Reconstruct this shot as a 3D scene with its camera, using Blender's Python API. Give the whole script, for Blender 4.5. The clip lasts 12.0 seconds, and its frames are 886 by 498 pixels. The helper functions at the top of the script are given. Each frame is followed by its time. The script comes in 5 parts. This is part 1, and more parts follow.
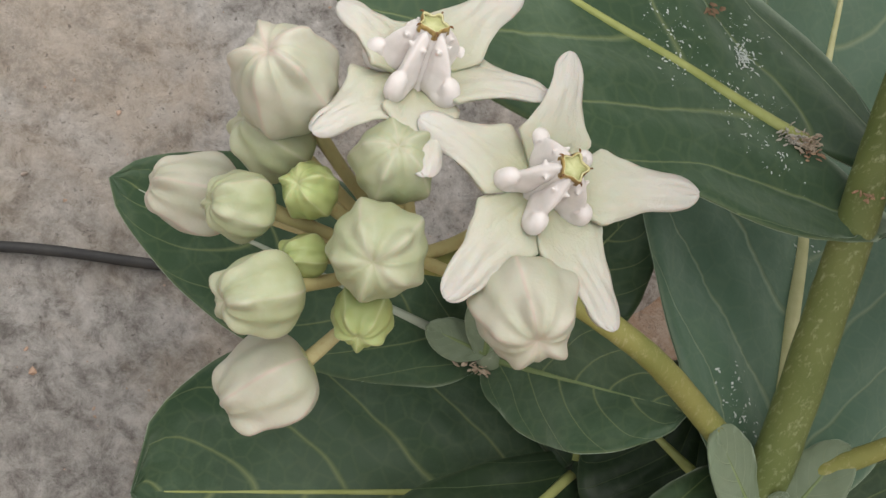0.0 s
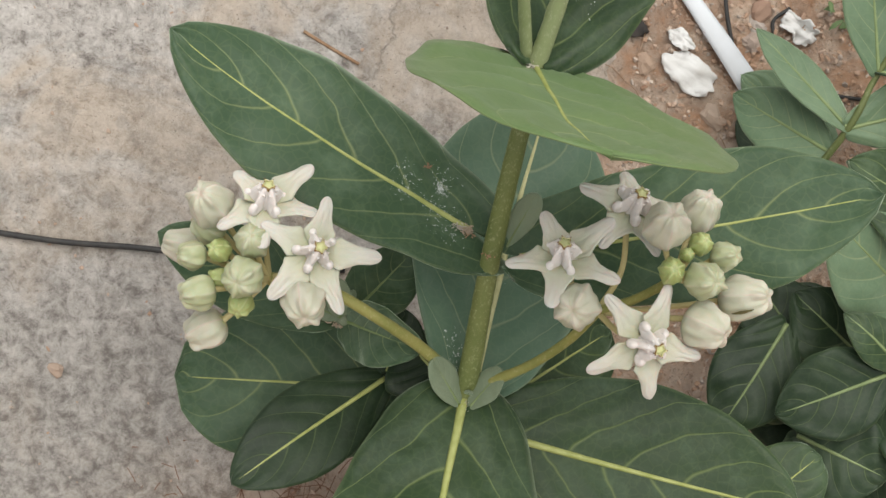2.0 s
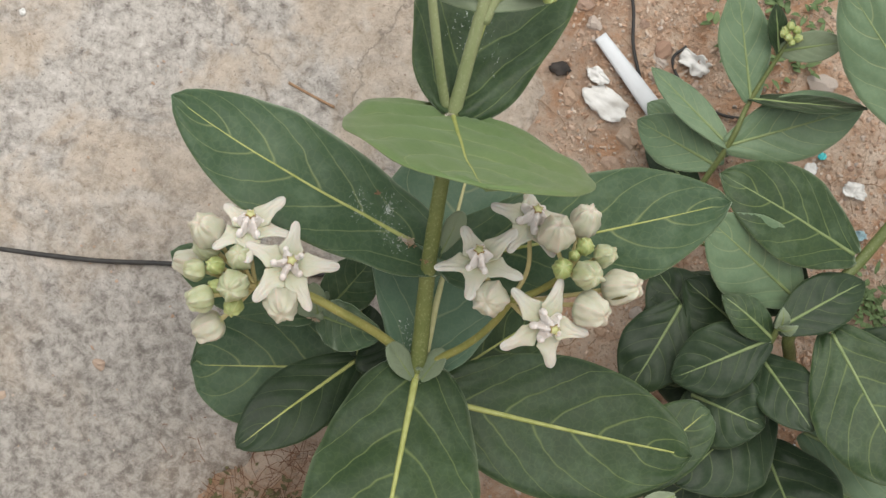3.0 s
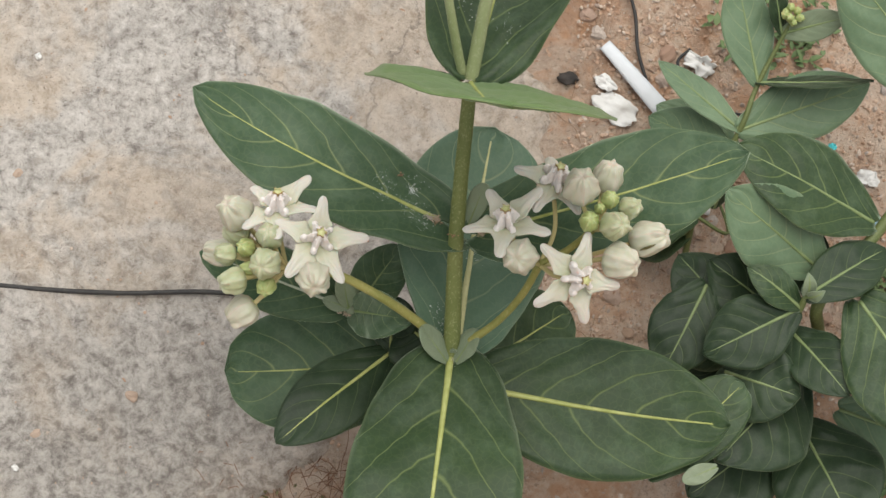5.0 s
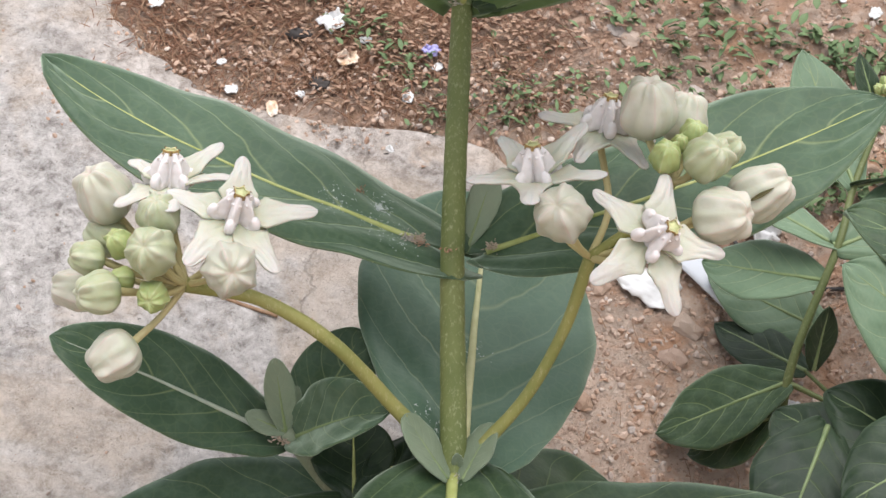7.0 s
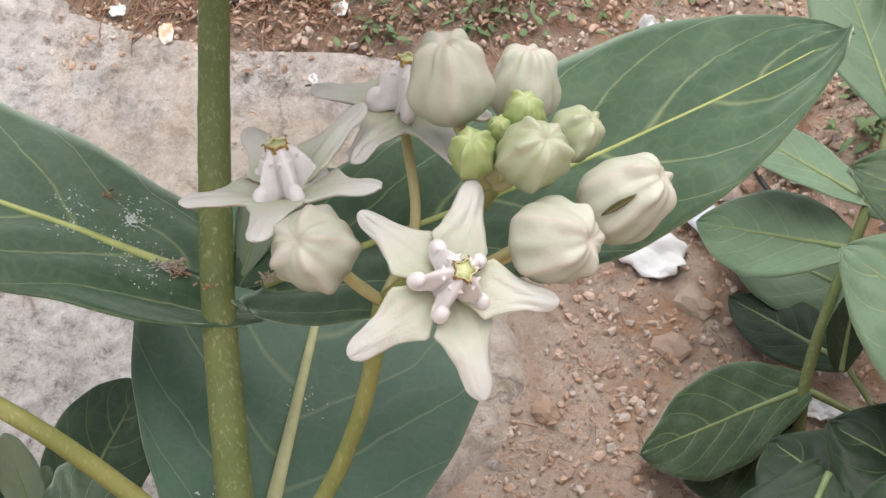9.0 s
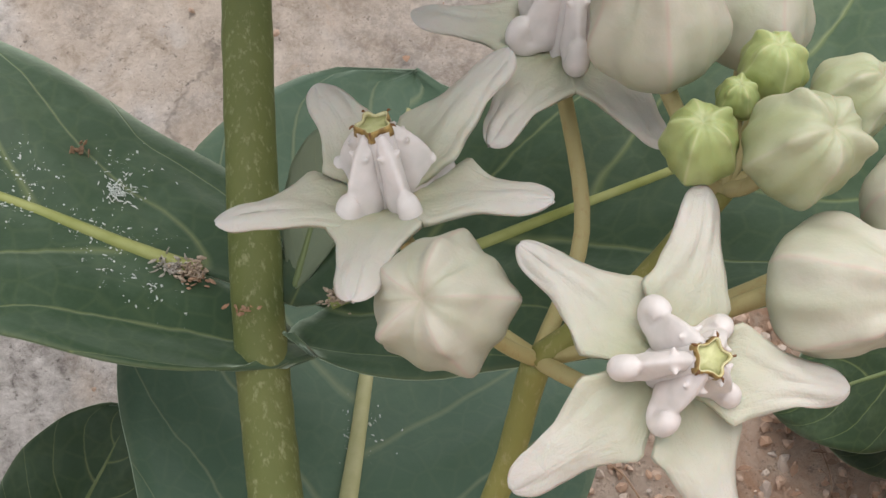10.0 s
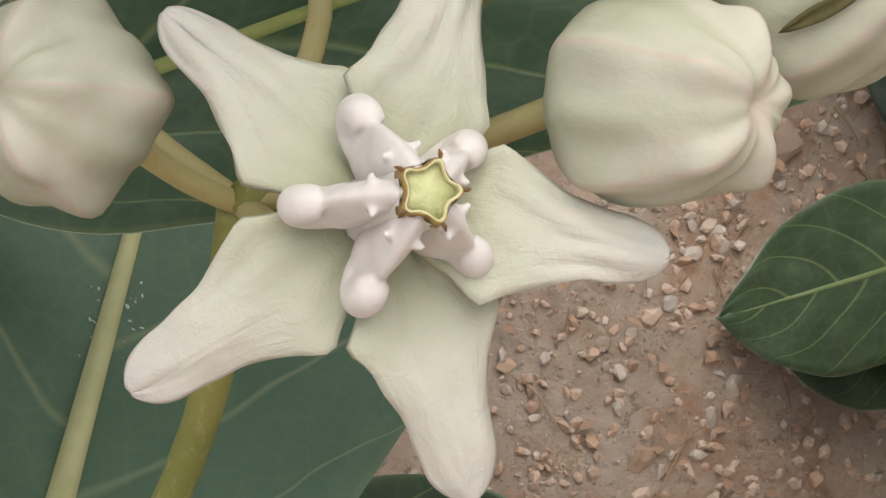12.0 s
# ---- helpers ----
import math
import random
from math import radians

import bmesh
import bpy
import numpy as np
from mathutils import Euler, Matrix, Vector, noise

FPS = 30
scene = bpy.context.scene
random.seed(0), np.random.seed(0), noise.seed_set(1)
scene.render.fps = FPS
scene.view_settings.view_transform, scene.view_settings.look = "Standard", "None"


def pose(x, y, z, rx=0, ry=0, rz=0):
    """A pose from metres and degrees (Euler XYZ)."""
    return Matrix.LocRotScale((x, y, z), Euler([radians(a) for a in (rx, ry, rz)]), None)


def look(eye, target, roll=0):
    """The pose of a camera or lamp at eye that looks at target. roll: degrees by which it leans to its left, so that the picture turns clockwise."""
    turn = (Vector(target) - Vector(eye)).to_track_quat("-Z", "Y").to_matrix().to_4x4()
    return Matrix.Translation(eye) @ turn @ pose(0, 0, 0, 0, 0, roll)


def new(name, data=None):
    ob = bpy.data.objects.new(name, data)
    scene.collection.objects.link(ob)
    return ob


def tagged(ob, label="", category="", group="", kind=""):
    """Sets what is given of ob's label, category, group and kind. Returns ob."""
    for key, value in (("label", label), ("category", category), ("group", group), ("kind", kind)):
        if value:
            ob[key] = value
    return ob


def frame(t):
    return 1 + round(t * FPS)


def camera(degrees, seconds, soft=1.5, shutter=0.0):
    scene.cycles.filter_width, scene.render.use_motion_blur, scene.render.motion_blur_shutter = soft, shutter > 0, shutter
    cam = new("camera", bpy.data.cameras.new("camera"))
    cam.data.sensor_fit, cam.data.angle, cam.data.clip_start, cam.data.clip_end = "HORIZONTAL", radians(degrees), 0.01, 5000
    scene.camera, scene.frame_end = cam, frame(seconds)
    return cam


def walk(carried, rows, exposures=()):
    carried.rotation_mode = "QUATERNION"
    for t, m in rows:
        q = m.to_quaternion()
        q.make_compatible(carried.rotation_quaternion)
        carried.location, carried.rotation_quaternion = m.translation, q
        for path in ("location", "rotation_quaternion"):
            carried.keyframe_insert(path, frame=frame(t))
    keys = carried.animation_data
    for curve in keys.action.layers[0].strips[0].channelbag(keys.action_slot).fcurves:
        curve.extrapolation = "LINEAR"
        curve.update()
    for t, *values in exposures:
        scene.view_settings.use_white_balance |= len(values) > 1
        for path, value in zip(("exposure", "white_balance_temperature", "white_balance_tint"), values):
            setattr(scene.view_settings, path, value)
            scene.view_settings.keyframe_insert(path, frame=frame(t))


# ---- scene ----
cam = camera(24.0, 12.0)
PATH = [
    (0, (-0.1314, -0.2505, 0.4511), (-0.0707, -0.0669, 0.1702), 25.73),
    (0.5, (-0.1187, -0.3109, 0.5419), (-0.0519, -0.0657, 0.1767), 23.96),
    (1, (-0.1025, -0.3646, 0.6405), (-0.0365, -0.0631, 0.1827), 22.12),
    (1.5, (-0.0549, -0.3986, 0.7383), (-0.0182, -0.0609, 0.1882), 17.45),
    (2, (-0.0554, -0.4328, 0.8574), (-0.0174, -0.0550, 0.1918), 17.20),
    (2.5, (-0.0446, -0.4793, 0.9892), (-0.0034, -0.0469, 0.1970), 16.20),
    (2.7, (-0.0227, -0.5055, 1.0251), (0.0060, -0.0453, 0.1984), 13.67),
    (4.3, (-0.0012, -0.5517, 1.1498), (0.0053, -0.0447, 0.1982), 9.80),
    (4.5, (-0.0031, -0.5331, 1.1717), (0.0006, -0.0425, 0.1988), 9.02),
    (5, (-0.0098, -0.6360, 1.0029), (-0.0040, -0.0618, 0.1887), 6.57),
    (5.5, (-0.0199, -0.7422, 0.7958), (-0.0002, -0.0590, 0.1912), 5.07),
    (6, (-0.0254, -0.7282, 0.6300), (0.0022, -0.0620, 0.1872), 3.57),
    (6.5, (-0.0217, -0.6774, 0.5497), (-0.0015, -0.0598, 0.1902), 2.66),
    (6.7, (-0.0168, -0.6483, 0.5156), (-0.0021, -0.0601, 0.1896), 3.22),
    (8.3, (0.0465, -0.4830, 0.4716), (0.0235, -0.0572, 0.1923), 0.77),
    (8.5, (0.0674, -0.4592, 0.4664), (0.0297, -0.0539, 0.1949), -1.45),
    (9, (0.1071, -0.4044, 0.4383), (0.0528, -0.0497, 0.1931), -3.95),
    (9.5, (0.0970, -0.3236, 0.3931), (0.0443, -0.0517, 0.1896), -5.73),
    (10, (0.0504, -0.2550, 0.3830), (0.0294, -0.0512, 0.1963), -2.96),
    (10.5, (0.0601, -0.2382, 0.3700), (0.0419, -0.0552, 0.1907), -2.26),
    (11, (0.0768, -0.2313, 0.3465), (0.0563, -0.0576, 0.1854), -2.30),
    (11.5, (0.0836, -0.2028, 0.3261), (0.0628, -0.0569, 0.1840), -2.78),
    (12, (0.0799, -0.1954, 0.3150), (0.0589, -0.0600, 0.1808), -2.93),
]
walk(cam, [(t, look(eye, target, roll)) for t, eye, target, roll in PATH],
     exposures=[(0, 0.16, 6500, 9), (1.0, 0.25, 6450, 9), (2.5, 0.21, 6600, 8), (5, 0.22, 6600, 8), (6, 0.46, 6300, 11), (6.7, 0.58, 6150, 13), (8.5, 0.58, 6200, 13),
                (9.5, 0.46, 6300, 13), (10.5, 0.26, 6450, 11), (12, 0.28, 6550, 9)])

# ---- world and light: bright overcast, soft shade ----
world = bpy.data.worlds.new("overcast_sky")
scene.world = world
world.use_nodes = True
wn = world.node_tree.nodes
sky = wn.new("ShaderNodeTexSky")
sky.sky_type = "NISHITA"
sky.sun_disc = False
sky.sun_elevation = radians(83)
sky.sun_rotation = radians(127)
sky.dust_density = 4.0
sky.ozone_density = 0.6
soften = wn.new("ShaderNodeMix")
soften.data_type = "RGBA"
soften.inputs["Factor"].default_value = 0.75
soften.inputs["B"].default_value = (9.8, 9.9, 9.9, 1)
world.node_tree.links.new(sky.outputs["Color"], soften.inputs["A"])
world.node_tree.links.new(soften.outputs["Result"], wn["Background"].inputs["Color"])
wn["Background"].inputs["Strength"].default_value = 0.08
sun = new("sun", bpy.data.lights.new("sun", "SUN"))
sun.data.energy = 2.8
sun.data.angle = radians(62)
sun.data.color = (1.0, 0.96, 0.9)
sun.matrix_world = look((0.2, -0.15, 2.2), (0, 0, 0))


# ---- materials ----
class Nodes:
    """A small wrapper round a material's node tree."""

    def __init__(self, name):
        self.mat = bpy.data.materials.new(name)
        self.mat.use_nodes = True
        self.tree = self.mat.node_tree
        self.bsdf = self.tree.nodes["Principled BSDF"]

    def add(self, kind, **values):
        n = self.tree.nodes.new(kind)
        for key, v in values.items():
            if key in n.inputs:
                n.inputs[key].default_value = v
        return n

    def link(self, a, b):
        self.tree.links.new(a, b)

    def coords(self, kind="Object"):
        return self.add("ShaderNodeTexCoord").outputs[kind]

    def noise(self, scale, detail=4, rough=0.55, vec=None, distort=0.0):
        n = self.add("ShaderNodeTexNoise", Scale=scale, Detail=detail, Roughness=rough, Distortion=distort)
        self.link(vec or self.coords(), n.inputs["Vector"])
        return n.outputs["Fac"]

    def voronoi(self, scale, feature="F1", out="Distance", vec=None):
        n = self.add("ShaderNodeTexVoronoi", Scale=scale)
        n.feature = feature
        self.link(vec or self.coords(), n.inputs["Vector"])
        return n.outputs[out]

    def ramp(self, fac, *stops):
        n = self.add("ShaderNodeValToRGB")
        e = n.color_ramp.elements
        while len(e) < len(stops):
            e.new(0.5)
        for el, (p, c) in zip(e, stops):
            el.position = p
            el.color = (*c, 1) if len(c) == 3 else c
        self.link(fac, n.inputs["Fac"])
        return n.outputs["Color"]

    def grey(self, fac, a, b):
        if a < b:
            return self.ramp(fac, (a, (0, 0, 0)), (b, (1, 1, 1)))
        return self.ramp(fac, (b, (1, 1, 1)), (a, (0, 0, 0)))

    def mix(self, fac, a, b, mode="MIX"):
        n = self.add("ShaderNodeMix")
        n.data_type = "RGBA"
        n.blend_type = mode
        for v, k in ((fac, "Factor"), (a, "A"), (b, "B")):
            if isinstance(v, (int, float)):
                n.inputs[k].default_value = v
            elif isinstance(v, tuple):
                n.inputs[k].default_value = (*v, 1)
            else:
                self.link(v, n.inputs[k])
        return n.outputs["Result"]

    def math(self, op, a, b=0.0, c=0.0):
        n = self.add("ShaderNodeMath")
        n.operation = op
        for i, v in enumerate((a, b, c)):
            if isinstance(v, (int, float)):
                n.inputs[i].default_value = v
            else:
                self.link(v, n.inputs[i])
        return n.outputs[0]

    def bump(self, height, strength=0.3, distance=0.001, base=None):
        n = self.add("ShaderNodeBump", Strength=strength, Distance=distance)
        self.link(height, n.inputs["Height"])
        if base is not None:
            self.link(base, n.inputs["Normal"])
        return n.outputs["Normal"]

    def done(self, color, rough=0.6, normal=None, spec=0.4, **more):
        b = self.bsdf
        if isinstance(color, tuple):
            b.inputs["Base Color"].default_value = (*color, 1)
        else:
            self.link(color, b.inputs["Base Color"])
        if isinstance(rough, (int, float)):
            b.inputs["Roughness"].default_value = rough
        else:
            self.link(rough, b.inputs["Roughness"])
        b.inputs["Specular IOR Level"].default_value = spec
        if normal is not None:
            self.link(normal, b.inputs["Normal"])
        for key, v in more.items():
            b.inputs[key.replace("_", " ")].default_value = v
        return self.mat


VEINS = 5.4


def leaf_material(name, dark, light, vein, bloom=0.25, sheen=0.5):
    m = Nodes(name)
    uv = m.add("ShaderNodeSeparateXYZ")
    m.link(m.coords("UV"), uv.inputs[0])
    wob = m.noise(38, 2)
    across = m.math("ABSOLUTE", m.math("SUBTRACT", m.math("MULTIPLY", uv.outputs["X"], 2.0), 1.0))
    # lateral veins leave the midrib and arch towards the tip
    arch = m.math("MULTIPLY", m.math("POWER", across, 1.35), 2.0)
    run = m.math("SUBTRACT", m.math("MULTIPLY", uv.outputs["Y"], VEINS), arch)
    run = m.math("ADD", run, m.math("MULTIPLY", m.math("GREATER_THAN", uv.outputs["X"], 0.5), 0.45))
    run = m.math("ADD", run, m.math("MULTIPLY", m.math("SUBTRACT", wob, 0.5), 0.5))
    saw = m.math("ABSOLUTE", m.math("SUBTRACT", m.math("FRACT", run), 0.5))
    thin = m.math("ADD", 0.016, m.math("MULTIPLY", m.math("SUBTRACT", 1.0, across), 0.044))
    line = m.math("SUBTRACT", 1.0, m.math("SMOOTH_MIN", m.math("DIVIDE", saw, thin), 1.0, 0.3))
    line = m.math("MAXIMUM", line, 0.0)
    edge = m.grey(across, 0.965, 0.99)
    net = m.voronoi(230, "DISTANCE_TO_EDGE")
    netline = m.grey(net, 0.10, 0.0)
    patch = m.noise(26, 5)
    fine = m.noise(420, 3)
    col = m.mix(m.grey(patch, 0.32, 0.7), dark, light)
    col = m.mix(m.math("MULTIPLY", m.grey(fine, 0.45, 0.75), 0.18), col, light)
    # powdery bloom, rubbed off in places
    dust = m.grey(m.noise(60, 6, 0.7), 0.48, 0.78)
    col = m.mix(m.math("MULTIPLY", dust, bloom), col, (0.20, 0.28, 0.18))
    col = m.mix(m.math("MULTIPLY", netline, 0.07), col, vein)
    col = m.mix(m.math("MULTIPLY", line, 0.50), col, vein)
    col = m.mix(m.math("MULTIPLY", edge, 0.15), col, vein)
    h = m.math("SUBTRACT", m.math("MULTIPLY", netline, -0.03), m.math("MULTIPLY", line, 0.6))
    h = m.math("ADD", h, m.math("MULTIPLY", m.math("COSINE", m.math("MULTIPLY", run, 6.283)), -0.22))
    n = m.bump(h, 0.28, 0.0010)
    n = m.bump(fine, 0.22, 0.0004, n)
    n = m.bump(m.noise(130, 4), 0.18, 0.0012, n)
    rough = m.math("ADD", 0.47, m.math("MULTIPLY", dust, 0.16))
    mat_ = m.done(col, rough, n, 0.32, Sheen_Weight=sheen, Sheen_Roughness=0.48, Sheen_Tint=(0.84, 1.0, 0.79, 1))
    # thin blades let some light through
    glow = m.add("ShaderNodeBsdfTranslucent")
    m.link(m.mix(0.5, col, (0.16, 0.26, 0.05)), glow.inputs["Color"])
    both = m.add("ShaderNodeMixShader", Fac=0.11)
    m.link(m.bsdf.outputs[0], both.inputs[1])
    m.link(glow.outputs[0], both.inputs[2])
    m.link(both.outputs[0], m.tree.nodes["Material Output"].inputs["Surface"])
    return mat_


LEAF = leaf_material("leaf_green", (0.010, 0.030, 0.007), (0.024, 0.052, 0.014), (0.20, 0.25, 0.08))
# darker green for low and inner leaves, leaf shade put into the colour
LEAF_DARK_SHADED = leaf_material("leaf_dark_green_shaded", (0.008, 0.022, 0.008), (0.018, 0.038, 0.014), (0.12, 0.16, 0.06), 0.08, 0.18)
LEAF_PALE = leaf_material("leaf_bloomy_green", (0.135, 0.175, 0.105), (0.20, 0.24, 0.16), (0.25, 0.29, 0.17), 0.35)
LEAF_BLOOM = leaf_material("leaf_waxy_green", (0.023, 0.056, 0.022), (0.042, 0.082, 0.038), (0.26, 0.30, 0.12), 0.3, 0.75)
# yellow-green upper leaf, its base also lightened for the sky it faces
LEAF_LIGHT = leaf_material("leaf_light_green", (0.090, 0.150, 0.050), (0.130, 0.195, 0.075), (0.27, 0.31, 0.14), 0.15, 0.15)
# bloomy grey-green, base raised to stand in for light from the front
LEAF_LIT = leaf_material("leaf_bloomy_lit", (0.060, 0.118, 0.072), (0.092, 0.158, 0.100), (0.30, 0.34, 0.19), 0.35, 0.8)
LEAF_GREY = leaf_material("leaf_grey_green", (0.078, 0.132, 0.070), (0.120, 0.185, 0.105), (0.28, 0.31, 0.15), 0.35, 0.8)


def rib_material(name, a, b):
    m = Nodes(name)
    f = m.noise(160, 4)
    col = m.ramp(f, (0.3, a), (0.7, b))
    return m.done(col, 0.5, m.bump(m.noise(900, 3), 0.2, 0.0003), 0.4)


RIB = rib_material("leaf_midrib", (0.26, 0.29, 0.075), (0.40, 0.42, 0.16))
RIB_CREAM = rib_material("leaf_midrib_cream", (0.42, 0.41, 0.19), (0.55, 0.53, 0.29))
RIB_DULL = rib_material("leaf_midrib_dull", (0.13, 0.18, 0.07), (0.20, 0.25, 0.11))
RIB_PALE = rib_material("leaf_midrib_woolly", (0.30, 0.34, 0.25), (0.40, 0.43, 0.34))


def stem_material(name, a, b, speck, amount):
    m = Nodes(name)
    big = m.noise(45, 5)
    col = m.mix(m.grey(big, 0.3, 0.7), a, b)
    stretched = m.add("ShaderNodeMapping", Scale=(1, 1, 0.35))
    m.link(m.coords(), stretched.inputs["Vector"])
    spots = m.noise(1000, 5, 0.7, stretched.outputs[0])
    col = m.mix(m.math("MULTIPLY", m.grey(spots, 0.54, 0.68), amount), col, speck)
    return m.done(col, 0.55, m.bump(spots, 0.25, 0.0004), 0.35)


STEM = stem_material("stem_green", (0.105, 0.132, 0.038), (0.168, 0.192, 0.064), (0.42, 0.44, 0.26), 0.48)
STEM_GREY = stem_material("stem_woolly_grey", (0.15, 0.18, 0.11), (0.21, 0.24, 0.16), (0.36, 0.38, 0.30), 0.5)
STEM_PALE = stem_material("stem_pale_woolly", (0.20, 0.235, 0.11), (0.28, 0.31, 0.17), (0.45, 0.47, 0.36), 0.4)
STEM_DARK = stem_material("stem_dull_green", (0.075, 0.100, 0.030), (0.115, 0.135, 0.045), (0.30, 0.32, 0.19), 0.4)
STALK = stem_material("flower_stalk", (0.19, 0.20, 0.055), (0.29, 0.27, 0.085), (0.44, 0.40, 0.22), 0.5)
PEDICEL = stem_material("flower_pedicel", (0.38, 0.335, 0.15), (0.48, 0.42, 0.22), (0.36, 0.22, 0.09), 0.35)


def petal_material():
    m = Nodes("petal_white")
    uv = m.add("ShaderNodeSeparateXYZ")
    m.link(m.coords("UV"), uv.inputs[0])
    out = uv.outputs["Y"]
    stretched = m.add("ShaderNodeMapping", Scale=(8, 2.2, 1))
    m.link(m.coords("UV"), stretched.inputs["Vector"])
    streak = m.noise(1.0, 5, 0.62, stretched.outputs[0], 1.1)
    col = m.ramp(out, (0.0, (0.33, 0.35, 0.20)), (0.26, (0.445, 0.440, 0.345)), (0.50, (0.500, 0.478, 0.418)), (1.0, (0.500, 0.472, 0.448)))
    col = m.mix(m.math("MULTIPLY", m.grey(streak, 0.45, 0.75), 0.16), col, (0.48, 0.50, 0.35))
    blot = m.noise(330, 5)
    col = m.mix(m.math("MULTIPLY", m.grey(blot, 0.5, 0.75), 0.12), col, (0.70, 0.64, 0.62))
    n = m.bump(m.math("MULTIPLY", streak, m.grey(out, 0.95, 0.45)), 0.24, 0.0010)
    n = m.bump(m.noise(520, 5, 0.65, distort=0.6), 0.42, 0.0007, n)
    n = m.bump(m.noise(1800, 3), 0.16, 0.0002, n)
    return m.done(col, 0.5, n, 0.35, Subsurface_Weight=0.12, Subsurface_Scale=0.0009)


PETAL = petal_material()


def corona_material():
    m = Nodes("corona_waxy_white")
    f = m.noise(420, 4)
    col = m.ramp(f, (0.3, (0.60, 0.565, 0.54)), (0.7, (0.69, 0.635, 0.62)))
    return m.done(col, 0.52, m.bump(f, 0.22, 0.0004), 0.35, Subsurface_Weight=0.25, Subsurface_Scale=0.0012, Subsurface_Radius=(1.0, 0.85, 0.75))


CORONA = corona_material()


def simple(name, a, b, scale, rough=0.6, bump=0.3, dist=0.0005, spec=0.35, **more):
    m = Nodes(name)
    f = m.noise(scale, 6, 0.62)
    col = m.mix(m.grey(f, 0.3, 0.7), a, b)
    return m.done(col, rough, m.bump(m.noise(scale * 3, 5), bump, dist), spec, **more)


DISC = simple("stigma_disc", (0.45, 0.47, 0.21), (0.56, 0.56, 0.31), 600, 0.4)
ANTHER = simple("dried_anther_tip", (0.10, 0.045, 0.016), (0.20, 0.09, 0.03), 900, 0.6)
RIM = simple("stigma_rim_brown", (0.50, 0.36, 0.12), (0.13, 0.065, 0.025), 900, 0.5)
LIP = simple("stigma_lip_pale", (0.62, 0.60, 0.38), (0.50, 0.44, 0.20), 700, 0.45)
GAP = simple("bud_inside_dark", (0.055, 0.05, 0.018), (0.11, 0.095, 0.035), 500, 0.7)
SPECK = simple("bloom_powder", (0.55, 0.60, 0.56), (0.72, 0.74, 0.70), 800, 0.9)


def bud_material(name, top, side, foot, seam):
    m = Nodes(name)
    uv = m.add("ShaderNodeSeparateXYZ")
    m.link(m.coords("UV"), uv.inputs[0])
    col = m.ramp(uv.outputs["Y"], (0.0, foot), (0.35, side), (0.85, top), (1.0, seam))
    mot = m.noise(260, 5)
    col = m.mix(m.math("MULTIPLY", m.grey(mot, 0.42, 0.72), 0.30), col, foot)
    cell = m.math("ABSOLUTE", m.math("SUBTRACT", m.math("FRACT", m.math("ADD", m.math("MULTIPLY", uv.outputs["X"], 5.0), 0.5)), 0.5))
    ridge = m.grey(cell, 0.045, 0.0)
    col = m.mix(m.math("MULTIPLY", ridge, 0.8), col, seam)
    # valleys between seams tinted green, with some of their shade in the tint
    col = m.mix(m.math("MULTIPLY", m.grey(cell, 0.20, 0.48), 0.34), col, foot)
    flush = m.grey(m.noise(95, 3), 0.48, 0.66)
    col = m.mix(m.math("MULTIPLY", flush, 0.35), col, foot)
    return m.done(col, 0.46, m.bump(m.noise(380, 5, 0.65), 0.30, 0.0006), 0.38, Subsurface_Weight=0.08, Subsurface_Scale=0.0008)


BUD_WHITE = bud_material("bud_cream", (0.481, 0.454, 0.377), (0.446, 0.433, 0.352), (0.326, 0.343, 0.232), (0.463, 0.369, 0.318))
BUD_MID = bud_material("bud_pale_green", (0.402, 0.410, 0.291), (0.368, 0.385, 0.248), (0.248, 0.282, 0.128), (0.427, 0.402, 0.299))
BUD_GREEN = bud_material("bud_green", (0.351, 0.399, 0.171), (0.314, 0.361, 0.142), (0.218, 0.266, 0.076), (0.418, 0.437, 0.237))


